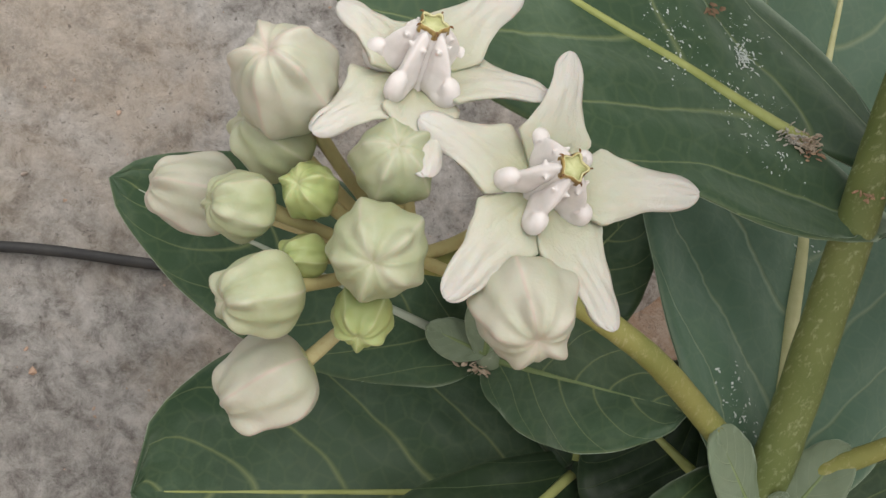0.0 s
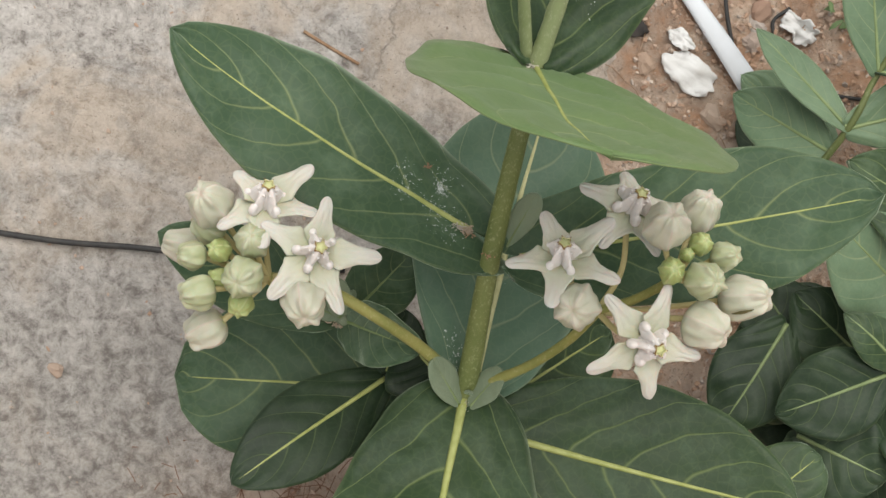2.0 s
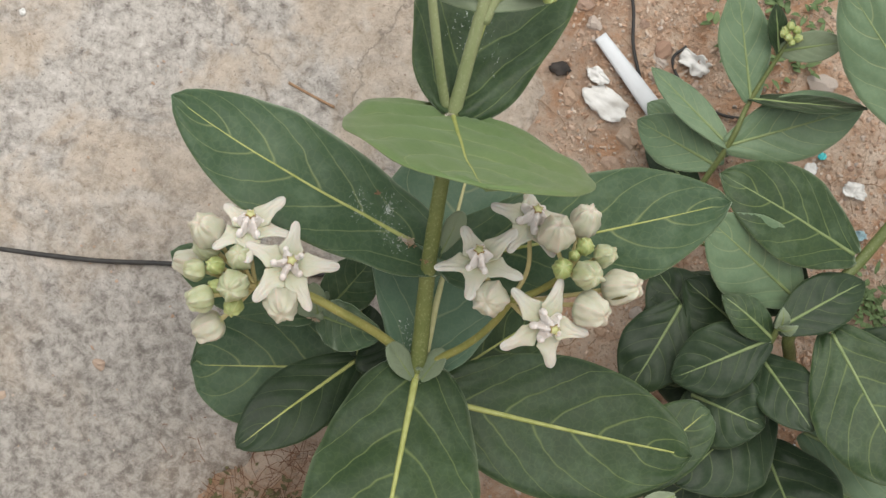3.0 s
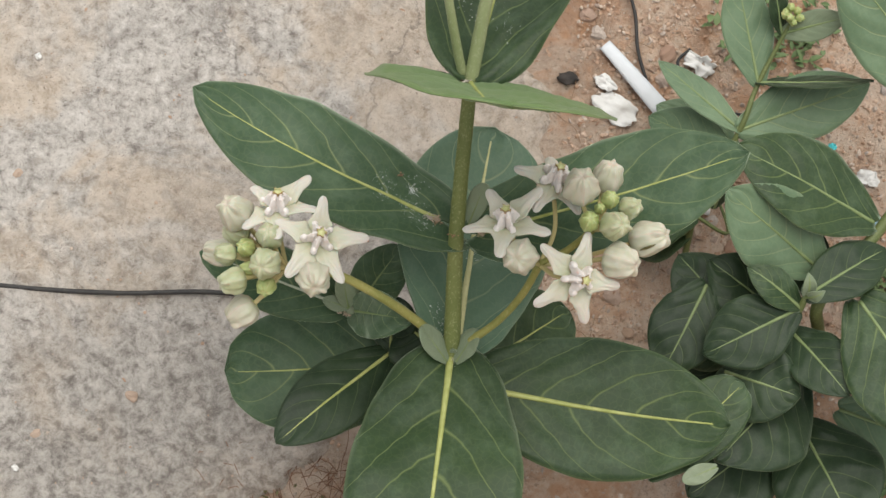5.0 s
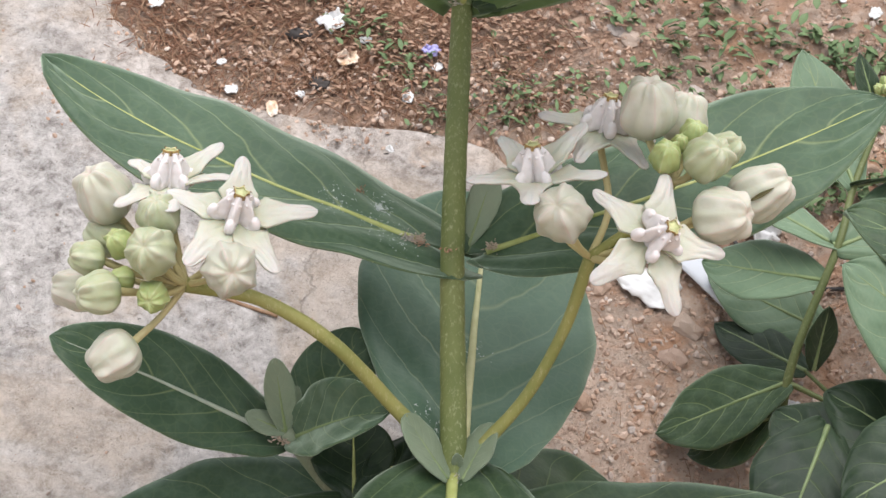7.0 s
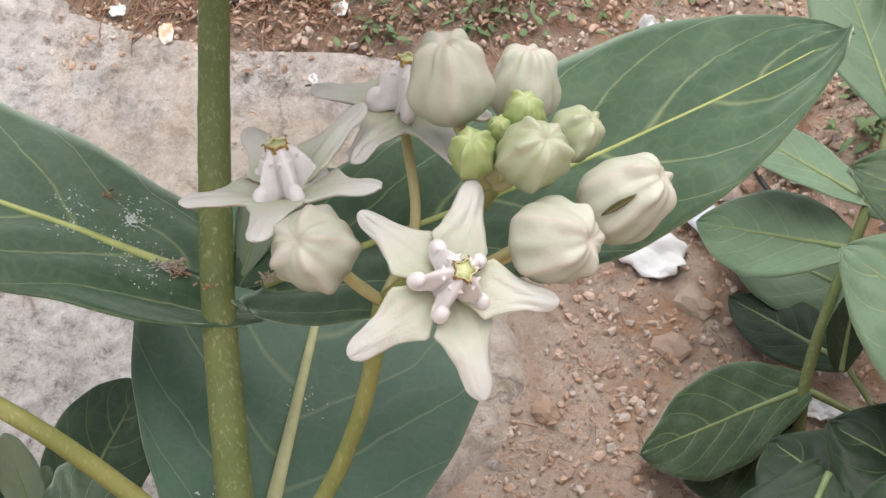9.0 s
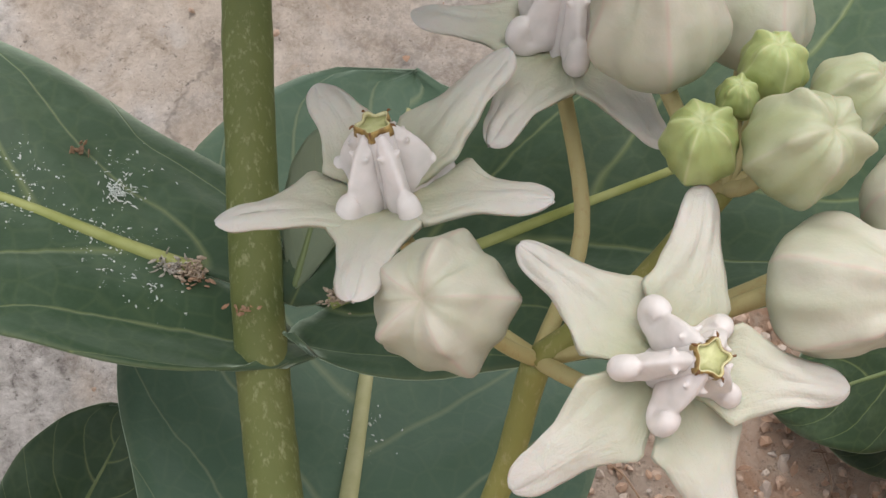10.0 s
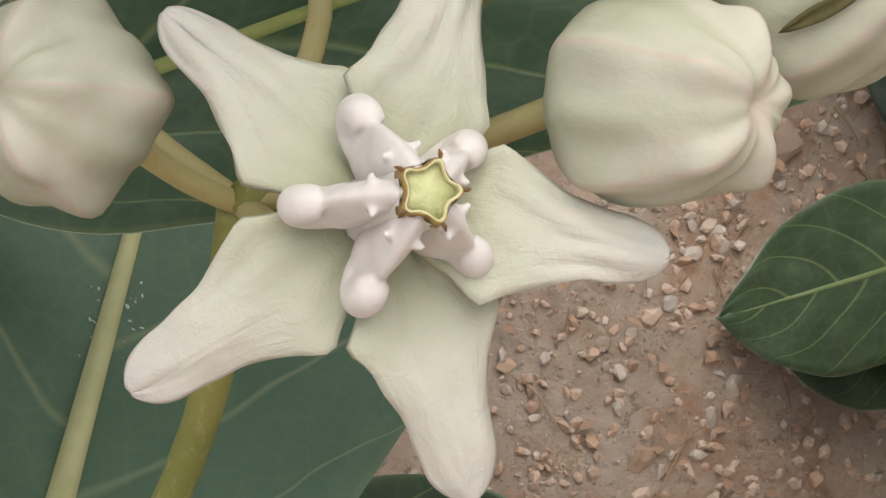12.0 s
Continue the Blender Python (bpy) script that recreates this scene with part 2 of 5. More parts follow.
def concrete_material():
    m = Nodes("weathered_concrete")
    a = m.noise(11, 8, 0.66, distort=0.6)
    b = m.noise(55, 9, 0.75, distort=0.5)
    c = m.noise(150, 9, 0.78, distort=0.3)
    d = m.noise(520, 6, 0.75)
    col = m.ramp(c, (0.36, (0.20, 0.18, 0.165)), (0.43, (0.39, 0.36, 0.335)), (0.50, (0.51, 0.48, 0.45)), (0.58, (0.60, 0.565, 0.535)), (0.66, (0.72, 0.69, 0.665)))
    col = m.mix(m.math("MULTIPLY", m.grey(b, 0.49, 0.36), 0.50), col, (0.235, 0.215, 0.200))
    col = m.mix(m.math("MULTIPLY", m.grey(b, 0.54, 0.66), 0.45), col, (0.60, 0.565, 0.535))
    col = m.mix(m.math("MULTIPLY", m.grey(a, 0.49, 0.60), 0.50), col, (0.58, 0.46, 0.345))
    # pale aggregate showing through the worn skin
    warp = m.add("ShaderNodeMix")
    warp.data_type = "VECTOR"
    warp.inputs["Factor"].default_value = 0.012
    cells = m.add("ShaderNodeTexNoise", Scale=130, Detail=3)
    m.link(m.coords(), cells.inputs["Vector"])
    m.link(m.coords(), warp.inputs["A"])
    m.link(cells.outputs["Color"], warp.inputs["B"])
    agg = m.add("ShaderNodeTexVoronoi", Scale=105)
    m.link(warp.outputs["Result"], agg.inputs["Vector"])
    pick = m.add("ShaderNodeSeparateColor")
    m.link(agg.outputs["Color"], pick.inputs[0])
    chips = m.math("MULTIPLY", m.grey(agg.outputs["Distance"], 0.40, 0.26), m.grey(pick.outputs[0], 0.62, 0.72))
    chips = m.math("MULTIPLY", chips, m.grey(m.noise(30, 4), 0.45, 0.58))
    col = m.mix(m.math("MULTIPLY", chips, 0.55), col, m.mix(pick.outputs[1], (0.64, 0.60, 0.56), (0.45, 0.40, 0.36)))
    # dark lichen, soot and pits
    stain = m.math("MULTIPLY", m.grey(m.noise(20, 8, 0.72, distort=1.0), 0.50, 0.60), m.grey(d, 0.40, 0.56))
    col = m.mix(m.math("MULTIPLY", stain, 0.40), col, (0.15, 0.138, 0.128))
    col = m.mix(m.math("MULTIPLY", m.grey(d, 0.42, 0.33), 0.75), col, (0.105, 0.092, 0.080))
    rust = m.math("MULTIPLY", m.grey(m.noise(34, 6, 0.7, distort=0.8), 0.63, 0.70), m.grey(c, 0.42, 0.6))
    col = m.mix(m.math("MULTIPLY", rust, 0.65), col, (0.42, 0.25, 0.12))
    # darker mottled grey round one point of the slab, fading outwards
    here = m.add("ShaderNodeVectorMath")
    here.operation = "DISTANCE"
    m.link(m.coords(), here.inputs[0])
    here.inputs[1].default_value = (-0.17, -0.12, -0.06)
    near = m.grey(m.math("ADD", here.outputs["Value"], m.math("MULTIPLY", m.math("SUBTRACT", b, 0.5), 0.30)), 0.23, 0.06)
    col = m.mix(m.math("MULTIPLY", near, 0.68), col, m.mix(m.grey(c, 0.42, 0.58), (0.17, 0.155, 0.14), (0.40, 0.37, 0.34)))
    dusty = m.add("ShaderNodeAttribute")
    dusty.attribute_name = "dust"
    film = m.math("MULTIPLY", m.grey(m.math("ADD", dusty.outputs["Fac"], m.math("MULTIPLY", m.math("SUBTRACT", b, 0.5), 1.2)), 0.22, 0.95), 0.38)
    col = m.mix(film, col, m.mix(m.grey(c, 0.42, 0.58), (0.36, 0.27, 0.205), (0.66, 0.545, 0.455)))
    # hairline cracks
    bent = m.add("ShaderNodeMix")
    bent.data_type = "VECTOR"
    bent.inputs["Factor"].default_value = 0.10
    wav = m.add("ShaderNodeTexNoise", Scale=14, Detail=6, Roughness=0.65)
    m.link(m.coords(), wav.inputs["Vector"])
    m.link(m.coords(), bent.inputs["A"])
    m.link(wav.outputs["Color"], bent.inputs["B"])
    crack = m.grey(m.voronoi(5.5, "DISTANCE_TO_EDGE", vec=bent.outputs["Result"]), 0.009, 0.002)
    crack = m.math("MULTIPLY", crack, m.grey(m.noise(9, 3), 0.46, 0.54))
    col = m.mix(m.math("MULTIPLY", crack, 0.40), col, (0.12, 0.105, 0.095))
    n = m.bump(b, 0.5, 0.004)
    n = m.bump(c, 0.9, 0.0030, n)
    n = m.bump(m.math("SUBTRACT", d, m.math("MULTIPLY", crack, 0.8)), 0.6, 0.0010, n)
    return m.done(col, 0.92, n, 0.2)


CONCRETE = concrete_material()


def soil_material():
    m = Nodes("red_gravelly_soil")
    a = m.noise(14, 8, 0.68, distort=0.5)
    b = m.noise(95, 9, 0.76, distort=0.3)
    c = m.noise(330, 7, 0.76)
    col = m.ramp(b, (0.34, (0.26, 0.140, 0.090)), (0.44, (0.47, 0.280, 0.180)), (0.54, (0.57, 0.42, 0.32)), (0.68, (0.66, 0.55, 0.46)))
    col = m.mix(m.math("MULTIPLY", m.grey(a, 0.46, 0.62), 0.7), col, (0.60, 0.49, 0.41))
    far = m.noise(7, 6, 0.65, distort=0.8)
    col = m.mix(m.math("MULTIPLY", m.grey(far, 0.50, 0.62), 0.55), col, (0.27, 0.195, 0.150))
    # dark pits: the fine shade between grains, put into the colour
    col = m.mix(m.math("MULTIPLY", m.grey(c, 0.45, 0.35), 0.85), col, (0.085, 0.048, 0.032))
    col = m.mix(m.math("MULTIPLY", m.grey(c, 0.58, 0.68), 0.45), col, (0.72, 0.63, 0.55))
    # soil lightened beside the slab to offset leaf shade, humus-dark under the litter further off
    place = m.add("ShaderNodeSeparateXYZ")
    m.link(m.coords(), place.inputs[0])
    back = m.math("ADD", place.outputs["Y"], m.math("MULTIPLY", m.math("SUBTRACT", far, 0.5), 0.35))
    col = m.mix(m.math("MULTIPLY", m.grey(back, 0.30, 0.16), 0.26), col, (0.72, 0.59, 0.48))
    rusty = m.noise(24, 7, 0.7, distort=0.7)
    col = m.mix(m.math("MULTIPLY", m.grey(rusty, 0.50, 0.62), 0.62), col, (0.46, 0.235, 0.120))
    col = m.mix(m.math("MULTIPLY", m.grey(rusty, 0.46, 0.36), 0.40), col, (0.70, 0.60, 0.51))
    col = m.mix(m.math("MULTIPLY", m.grey(back, 0.18, 0.29), 0.52), col, (0.25, 0.155, 0.105))
    n = m.bump(b, 0.8, 0.005)
    n = m.bump(c, 0.9, 0.002, n)
    return m.done(col, 0.95, n, 0.15)


SOIL = soil_material()


def pebble_material():
    m = Nodes("mixed_pebbles")
    info = m.add("ShaderNodeNewGeometry")
    col = m.ramp(info.outputs["Random Per Island"], (0.0, (0.50, 0.33, 0.23)), (0.3, (0.58, 0.46, 0.38)),
                 (0.55, (0.42, 0.28, 0.20)), (0.8, (0.62, 0.54, 0.47)), (1.0, (0.40, 0.36, 0.33)))
    col = m.mix(m.math("MULTIPLY", m.noise(240, 5), 0.55), col, (0.30, 0.185, 0.12))
    return m.done(col, 0.88, m.bump(m.noise(500, 5), 0.4, 0.0008), 0.2)


PEBBLE = pebble_material()


def stone_material():
    m = Nodes("field_stone")
    info = m.add("ShaderNodeObjectInfo")
    col = m.ramp(info.outputs["Random"], (0.0, (0.42, 0.27, 0.18)), (0.35, (0.50, 0.41, 0.34)),
                 (0.6, (0.36, 0.23, 0.17)), (0.85, (0.56, 0.51, 0.47)), (1.0, (0.33, 0.31, 0.30)))
    col = m.mix(m.math("MULTIPLY", m.noise(200, 6), 0.55), col, (0.24, 0.15, 0.10))
    return m.done(col, 0.88, m.bump(m.noise(420, 6), 0.5, 0.001), 0.2)


STONE = stone_material()
PAPER = simple("torn_white_paper", (0.68, 0.68, 0.68), (0.55, 0.54, 0.52), 60, 0.8, 0.3, 0.001)
PLASTIC = simple("dull_white_plastic", (0.60, 0.63, 0.67), (0.52, 0.54, 0.57), 30, 0.5, 0.1)
CABLE = simple("black_rubber_cable", (0.018, 0.018, 0.020), (0.04, 0.038, 0.036), 200, 0.6)
TWIG = simple("dry_twig", (0.20, 0.115, 0.065), (0.33, 0.22, 0.14), 300, 0.85)
BLUE = simple("cyan_plastic", (0.05, 0.42, 0.46), (0.08, 0.50, 0.52), 90, 0.45)
FADED_BLUE = simple("faded_blue_plastic", (0.24, 0.38, 0.44), (0.34, 0.46, 0.50), 90, 0.6)
BLACK = simple("charred_black", (0.02, 0.018, 0.017), (0.06, 0.05, 0.045), 120, 0.8)
WRAP = simple("printed_wrapper", (0.70, 0.66, 0.60), (0.62, 0.36, 0.16), 160, 0.5)
VIOLET = simple("violet_wrapper", (0.30, 0.27, 0.55), (0.42, 0.40, 0.66), 90, 0.5)
STRAW = simple("dry_straw", (0.23, 0.135, 0.08), (0.36, 0.24, 0.155), 120, 0.9)
ROOT = simple("dark_rootlets", (0.16, 0.075, 0.045), (0.27, 0.15, 0.09), 160, 0.9)
HUSKS = simple("brown_leaf_litter", (0.20, 0.115, 0.075), (0.38, 0.255, 0.175), 60, 0.9)
MOSS = simple("dull_moss", (0.09, 0.075, 0.035), (0.15, 0.13, 0.06), 120, 0.9)
WEED = simple("weed_green", (0.075, 0.125, 0.050), (0.15, 0.21, 0.09), 90, 0.6)


# ---- building helpers ----
def V(*a):
    return Vector(a)


def part(name, bm, material, parent=None, label="", smooth=True):
    me = bpy.data.meshes.new(name)
    bm.normal_update()
    bm.to_mesh(me)
    bm.free()
    me.materials.append(material)
    if smooth:
        me.polygons.foreach_set("use_smooth", [True] * len(me.polygons))
    ob = new(name, me)
    if parent is not None:
        ob.parent = parent
    if label:
        ob["label"] = label
    return ob


def thicken(ob, t):
    mod = ob.modifiers.new("thickness", "SOLIDIFY")
    mod.thickness = t
    mod.offset = 0
    return ob


def ground_z(x, y):
    return -0.0397 * 3 * math.tanh(x / 3) + 0.5121 * 2 * math.tanh(y / 2)


def relief(x, y):
    p = Vector((x, y, 0))
    return 0.004 * noise.noise(p * 11) + 0.0022 * noise.noise(p * 34) + 0.0010 * noise.noise(p * 90)


def bezier(pts, n):
    """A smooth curve through points (Catmull-Rom)."""
    p = [Vector(q) for q in pts]
    p = [2 * p[0] - p[1]] + p + [2 * p[-1] - p[-2]]
    out = []
    seg = len(p) - 3
    for k in range(n + 1):
        s = k / n * seg
        i = min(int(s), seg - 1)
        t = s - i
        a, b, c, d = p[i], p[i + 1], p[i + 2], p[i + 3]
        out.append(0.5 * ((2 * b) + (c - a) * t + (2 * a - 5 * b + 4 * c - d) * t * t + (3 * b - a - 3 * c + d) * t ** 3))
    return out


def tube_bm(pts, radii, n=24, sides=12, bm=None, flat=1.0, cap=True, wob=0.0, across=None):
    """A tapered tube through points; flat squeezes its section across."""
    bm = bm or bmesh.new()
    path = bezier(pts, n)
    rings = []
    side = None
    for k, p in enumerate(path):
        d = (path[min(k + 1, n)] - path[max(k - 1, 0)]).normalized()
        if side is None:
            side = (across or d.orthogonal()).normalized()
        side = (side - d * side.dot(d)).normalized()
        up = d.cross(side)
        s = k / n * (len(radii) - 1)
        i = min(int(s), len(radii) - 2)
        r = radii[i] + (radii[i + 1] - radii[i]) * (s - i)
        ring = []
        for j in range(sides):
            a = 2 * math.pi * j / sides
            rr = r * (1 + wob * noise.noise(p * 260 + Vector((a, 0, 0))))
            ring.append(bm.verts.new(p + rr * (math.cos(a) * side * flat + math.sin(a) * up)))
        rings.append(ring)
    for a, b in zip(rings, rings[1:]):
        for j in range(sides):
            bm.faces.new((a[j], a[(j + 1) % sides], b[(j + 1) % sides], b[j]))
    if cap:
        for ring, sgn in ((rings[0], -1), (rings[-1], 1)):
            c = bm.verts.new(sum((v.co for v in ring), Vector()) / sides)
            for j in range(sides):
                q = (ring[j], ring[(j + 1) % sides], c)
                bm.faces.new(q if sgn > 0 else q[::-1])
    return bm


def leaf(parent, base, tip, up, half, sag=0.0, fold=0.15, curl=0.10, wide=0.5, blunt=0.5, clasp=0.25,
         mat=None, rib=0.0012, rib_mat=None, quilts=1.0, lobes=0.42, cup=0.0, wave=0.085, seed=0, twist=0.0, label="", nv=44, nu=9, name="leaf"):
    """A broad leaf: blade with a folded midrib, arched along its length, and the midrib as a part of its own."""
    base, tip, up = Vector(base), Vector(tip), Vector(up).normalized()
    along = tip - base
    length = along.length
    along.normalize()
    up = (up - along * up.dot(along)).normalized()
    side = along.cross(up)
    bm = bmesh.new()
    uvl = bm.loops.layers.uv.new("UVMap")
    grid, mid, spots = [], [], []
    for i in range(nv + 1):
        v = i / nv
        v = v * (0.55 + 0.45 * v) if clasp > 0.3 else v
        c = base + along * length * v + up * sag * 4 * v * (1 - v) * (0.6 + 0.8 * v)
        spots.append(v)
        # outline: widest at `wide`, rounded or pointed at the tip
        if v < wide:
            w = clasp + (1 - clasp) * math.sin(math.pi / 2 * (v / wide)) ** 0.85
        else:
            w = max(0.0, math.cos(math.pi / 2 * (v - wide) / (1 - wide))) ** blunt
        if clasp > 0.3:
            w *= 0.34 + 0.66 * math.sqrt(min(1.0, v / 0.10) * (2 - min(1.0, v / 0.10)))
        w *= half
        a = twist * (v - 0.3)
        s2, u2 = side * math.cos(a) + up * math.sin(a), up * math.cos(a) - side * math.sin(a)
        row = []
        for j in range(-nu, nu + 1):
            u = j / nu
            ripple = wave * half * noise.noise(Vector((v * 5, u * 1.6, seed * 7.3))) * (0.3 + abs(u))
            quilt = quilts * 0.026 * half * math.cos(2 * math.pi * (v * VEINS - 2 * abs(u) ** 1.35 + (0.45 if u > 0 else 0.0))) * min(1, abs(u) * 3) * (1 - abs(u) ** 4)
            z = cup * half * max(0.0, 1 - v / 0.24) ** 1.3 * abs(u) + fold * abs(u) * w - curl * u * u * w + ripple + quilt
            back = clasp * lobes * half * max(0, 1 - v / 0.14) ** 1.2 * 1.05 * math.sin(math.pi * 0.74 * abs(u))
            jig = 1 + 0.025 * noise.noise(Vector((v * 9, j * 0.02, seed * 3.1)))
            row.append(bm.verts.new(c + s2 * u * w * jig + u2 * z - along * back))
        grid.append(row)
        mid.append(row[nu].co + u2 * rib * 0.25 * (1 - v))
    for i in range(nv):
        for j in range(2 * nu):
            f = bm.faces.new((grid[i][j], grid[i][j + 1], grid[i + 1][j + 1], grid[i + 1][j]))
            for l, (a, b) in zip(f.loops, ((i, j), (i, j + 1), (i + 1, j + 1), (i + 1, j))):
                l[uvl].uv = (b / (2 * nu), spots[a])
    bmesh.ops.remove_doubles(bm, verts=bm.verts, dist=1e-6)
    ob = thicken(part(name, bm, mat or LEAF, parent, label), 0.0005)
    pts = [mid[i] for i in range(0, nv, 3)]
    part("midrib", tube_bm(pts, (rib, rib * 0.78, rib * 0.6, rib * 0.42, rib * 0.22), 40, 8), rib_mat or (RIB_DULL if mat is LEAF_PALE else RIB), ob)
    return ob


def bud(parent, centre, axis, r, mat, hub=None, spin=0.0, tall=1.0, stalk=0.0011, seed=0, bend=None, label="", split=False):
    """A closed five-sided bud with swollen shoulders, its calyx and its stalk."""
    c, axis = Vector(centre), Vector(axis).normalized()
    rot = axis.to_track_quat("Z", "Y").to_matrix().to_4x4() @ Matrix.Rotation(spin, 4, "Z")
    m = Matrix.Translation(c) @ rot
    turns = []
    nu, nv = 110, 30
    fold10 = 0.066 + 0.022 * math.sin(seed * 2.7)
    bm = bmesh.new()
    uvl = bm.loops.layers.uv.new("UVMap")
    rows = []
    prof = ((-1.0, 0.0), (-0.985, 0.36), (-0.86, 0.72), (-0.55, 0.95), (-0.15, 1.0), (0.22, 0.93), (0.50, 0.80), (0.70, 0.655), (0.83, 0.46), (0.885, 0.24), (0.87, 0.0))
    for i in range(nv + 1):
        t = i / nv
        q = t * (len(prof) - 1)
        k = min(int(q), len(prof) - 2)
        f = q - k
        p0, p1, p2, p3 = (prof[max(0, min(len(prof) - 1, k + o))] for o in (-1, 0, 1, 2))
        z, rad = (0.5 * (2 * p1[i2] + (p2[i2] - p0[i2]) * f + (2 * p0[i2] - 5 * p1[i2] + 4 * p2[i2] - p3[i2]) * f * f
                         + (3 * p1[i2] - p0[i2] - 3 * p2[i2] + p3[i2]) * f ** 3) for i2 in (0, 1))
        turns.append(0.26 * math.sin(seed * 5) * (z + 1) / (2 * math.pi))
        crown = math.exp(-((z - 0.70) / 0.22) ** 2) * min(1.0, 0.45 + rad * 1.6)
        belly = math.exp(-((z + 0.25) / 0.55) ** 2)
        row = []
        for j in range(nu):
            a = 2 * math.pi * j / nu + 0.26 * math.sin(seed * 5) * (z + 1)
            d = abs((5 * a / (2 * math.pi) + 0.5) % 1 - 0.5) * 2
            seam = math.exp(-(d / 0.13) ** 2)
            star = math.cos(math.pi * d)
            wave_ = 0.8 + 0.35 * math.sin(seed * 9 + round(5 * a / (2 * math.pi)) * 2.3)
            pleat = math.cos(2 * math.pi * d)
            rr = rad * (1 + belly * (0.050 * star + 0.042 * pleat + 0.026 * seam) + wave_ * crown * (0.150 * star + fold10 * pleat + 0.020 * seam))
            rr *= 1 + 0.09 * noise.noise(Vector((math.cos(a), math.sin(a), z * 0.8 + seed * 3.7))) + 0.02 * noise.noise(Vector((math.cos(a) * 4, math.sin(a) * 4, z * 3 + seed)))
            zz = z + crown * (1 - rad) * (0.24 + min(1.0, rad * 2.5) ** 2 * (0.10 * wave_ * star + 0.04 * pleat)) - 0.08 * math.exp(-((1 - t) / 0.06) ** 2)
            row.append(bm.verts.new(m @ (Vector((rr * math.cos(a), rr * math.sin(a), zz * tall)) * r)))
        rows.append(row)
    for i in range(nv):
        for j in range(nu):
            k = (j + 1) % nu
            f = bm.faces.new((rows[i][j], rows[i][k], rows[i + 1][k], rows[i + 1][j]))
            for l, (a, b) in zip(f.loops, ((i, j), (i, j + 1), (i + 1, j + 1), (i + 1, j))):
                l[uvl].uv = (b / nu + turns[a], a / nv)
    bmesh.ops.remove_doubles(bm, verts=bm.verts, dist=1e-6)
    ob = part("bud", bm, mat, parent, label)
    if split:
        # a seam that has begun to open, dark olive inside
        inv = rot.to_3x3().transposed() @ Vector((0.1, -0.8, 0.5))
        a0 = math.atan2(inv.y, inv.x)
        gap = bmesh.new()
        g = []
        for i in range(13):
            u = i / 12
            z = -0.30 + 0.85 * u
            rad = 1.02 - 0.10 * (u - 0.2) - 0.22 * max(0, u - 0.45) ** 1.2
            w = 0.075 * (1 - (2 * u - 1) ** 2) ** 1.2
            g.append([gap.verts.new(m @ (Vector((rad * q * math.cos(a0 + w * k), rad * q * math.sin(a0 + w * k), z * tall)) * r)) for k, q in ((-1, 1.03), (-0.6, 1.0), (0, 0.985), (0.6, 1.0), (1, 1.03))])
        for p, q in zip(g, g[1:]):
            for k in range(4):
                gap.faces.new((p[k], p[k + 1], q[k + 1], q[k]))
        bmesh.ops.remove_doubles(gap, verts=gap.verts, dist=1e-6)
        thicken(part("open_seam", gap, GAP, ob, "dark gap of an opening seam"), 0.0003)
    foot = c - axis * r * tall * 0.95
    # calyx: five small sepals pressed against the foot of the bud
    for k in range(5):
        a = 2 * math.pi * (k + 0.5) / 5 + spin
        sep = bmesh.new()
        g = []
        for i in range(6):
            t = i / 5
            row = []
            for j in range(-2, 3):
                u = j / 2
                ang = 2 * math.pi * (k + 0.5) / 5 + u * 0.52 * (1 - t) ** 0.7
                rr = r * (0.10 + 0.50 * t) * 1.03
                row.append(sep.verts.new(m @ Vector((rr * math.cos(ang), rr * math.sin(ang), r * tall * (-1.0 + 0.16 * t * t)))))
            g.append(row)
        for i in range(5):
            for j in range(4):
                sep.faces.new((g[i][j], g[i][j + 1], g[i + 1][j + 1], g[i + 1][j]))
        bmesh.ops.remove_doubles(sep, verts=sep.verts, dist=1e-6)
        thicken(part("sepal", sep, BUD_GREEN, ob), 0.0004)
    if hub is not None:
        hub = Vector(hub)
        mid = (hub + foot) / 2 - axis * 0.0 + Vector(bend or (0, 0, -0.0015))
        part("pedicel", tube_bm([hub, mid, foot + axis * 0.0006], (stalk, stalk * 0.9, stalk * 1.15), 14, 10), PEDICEL, ob)
    return ob


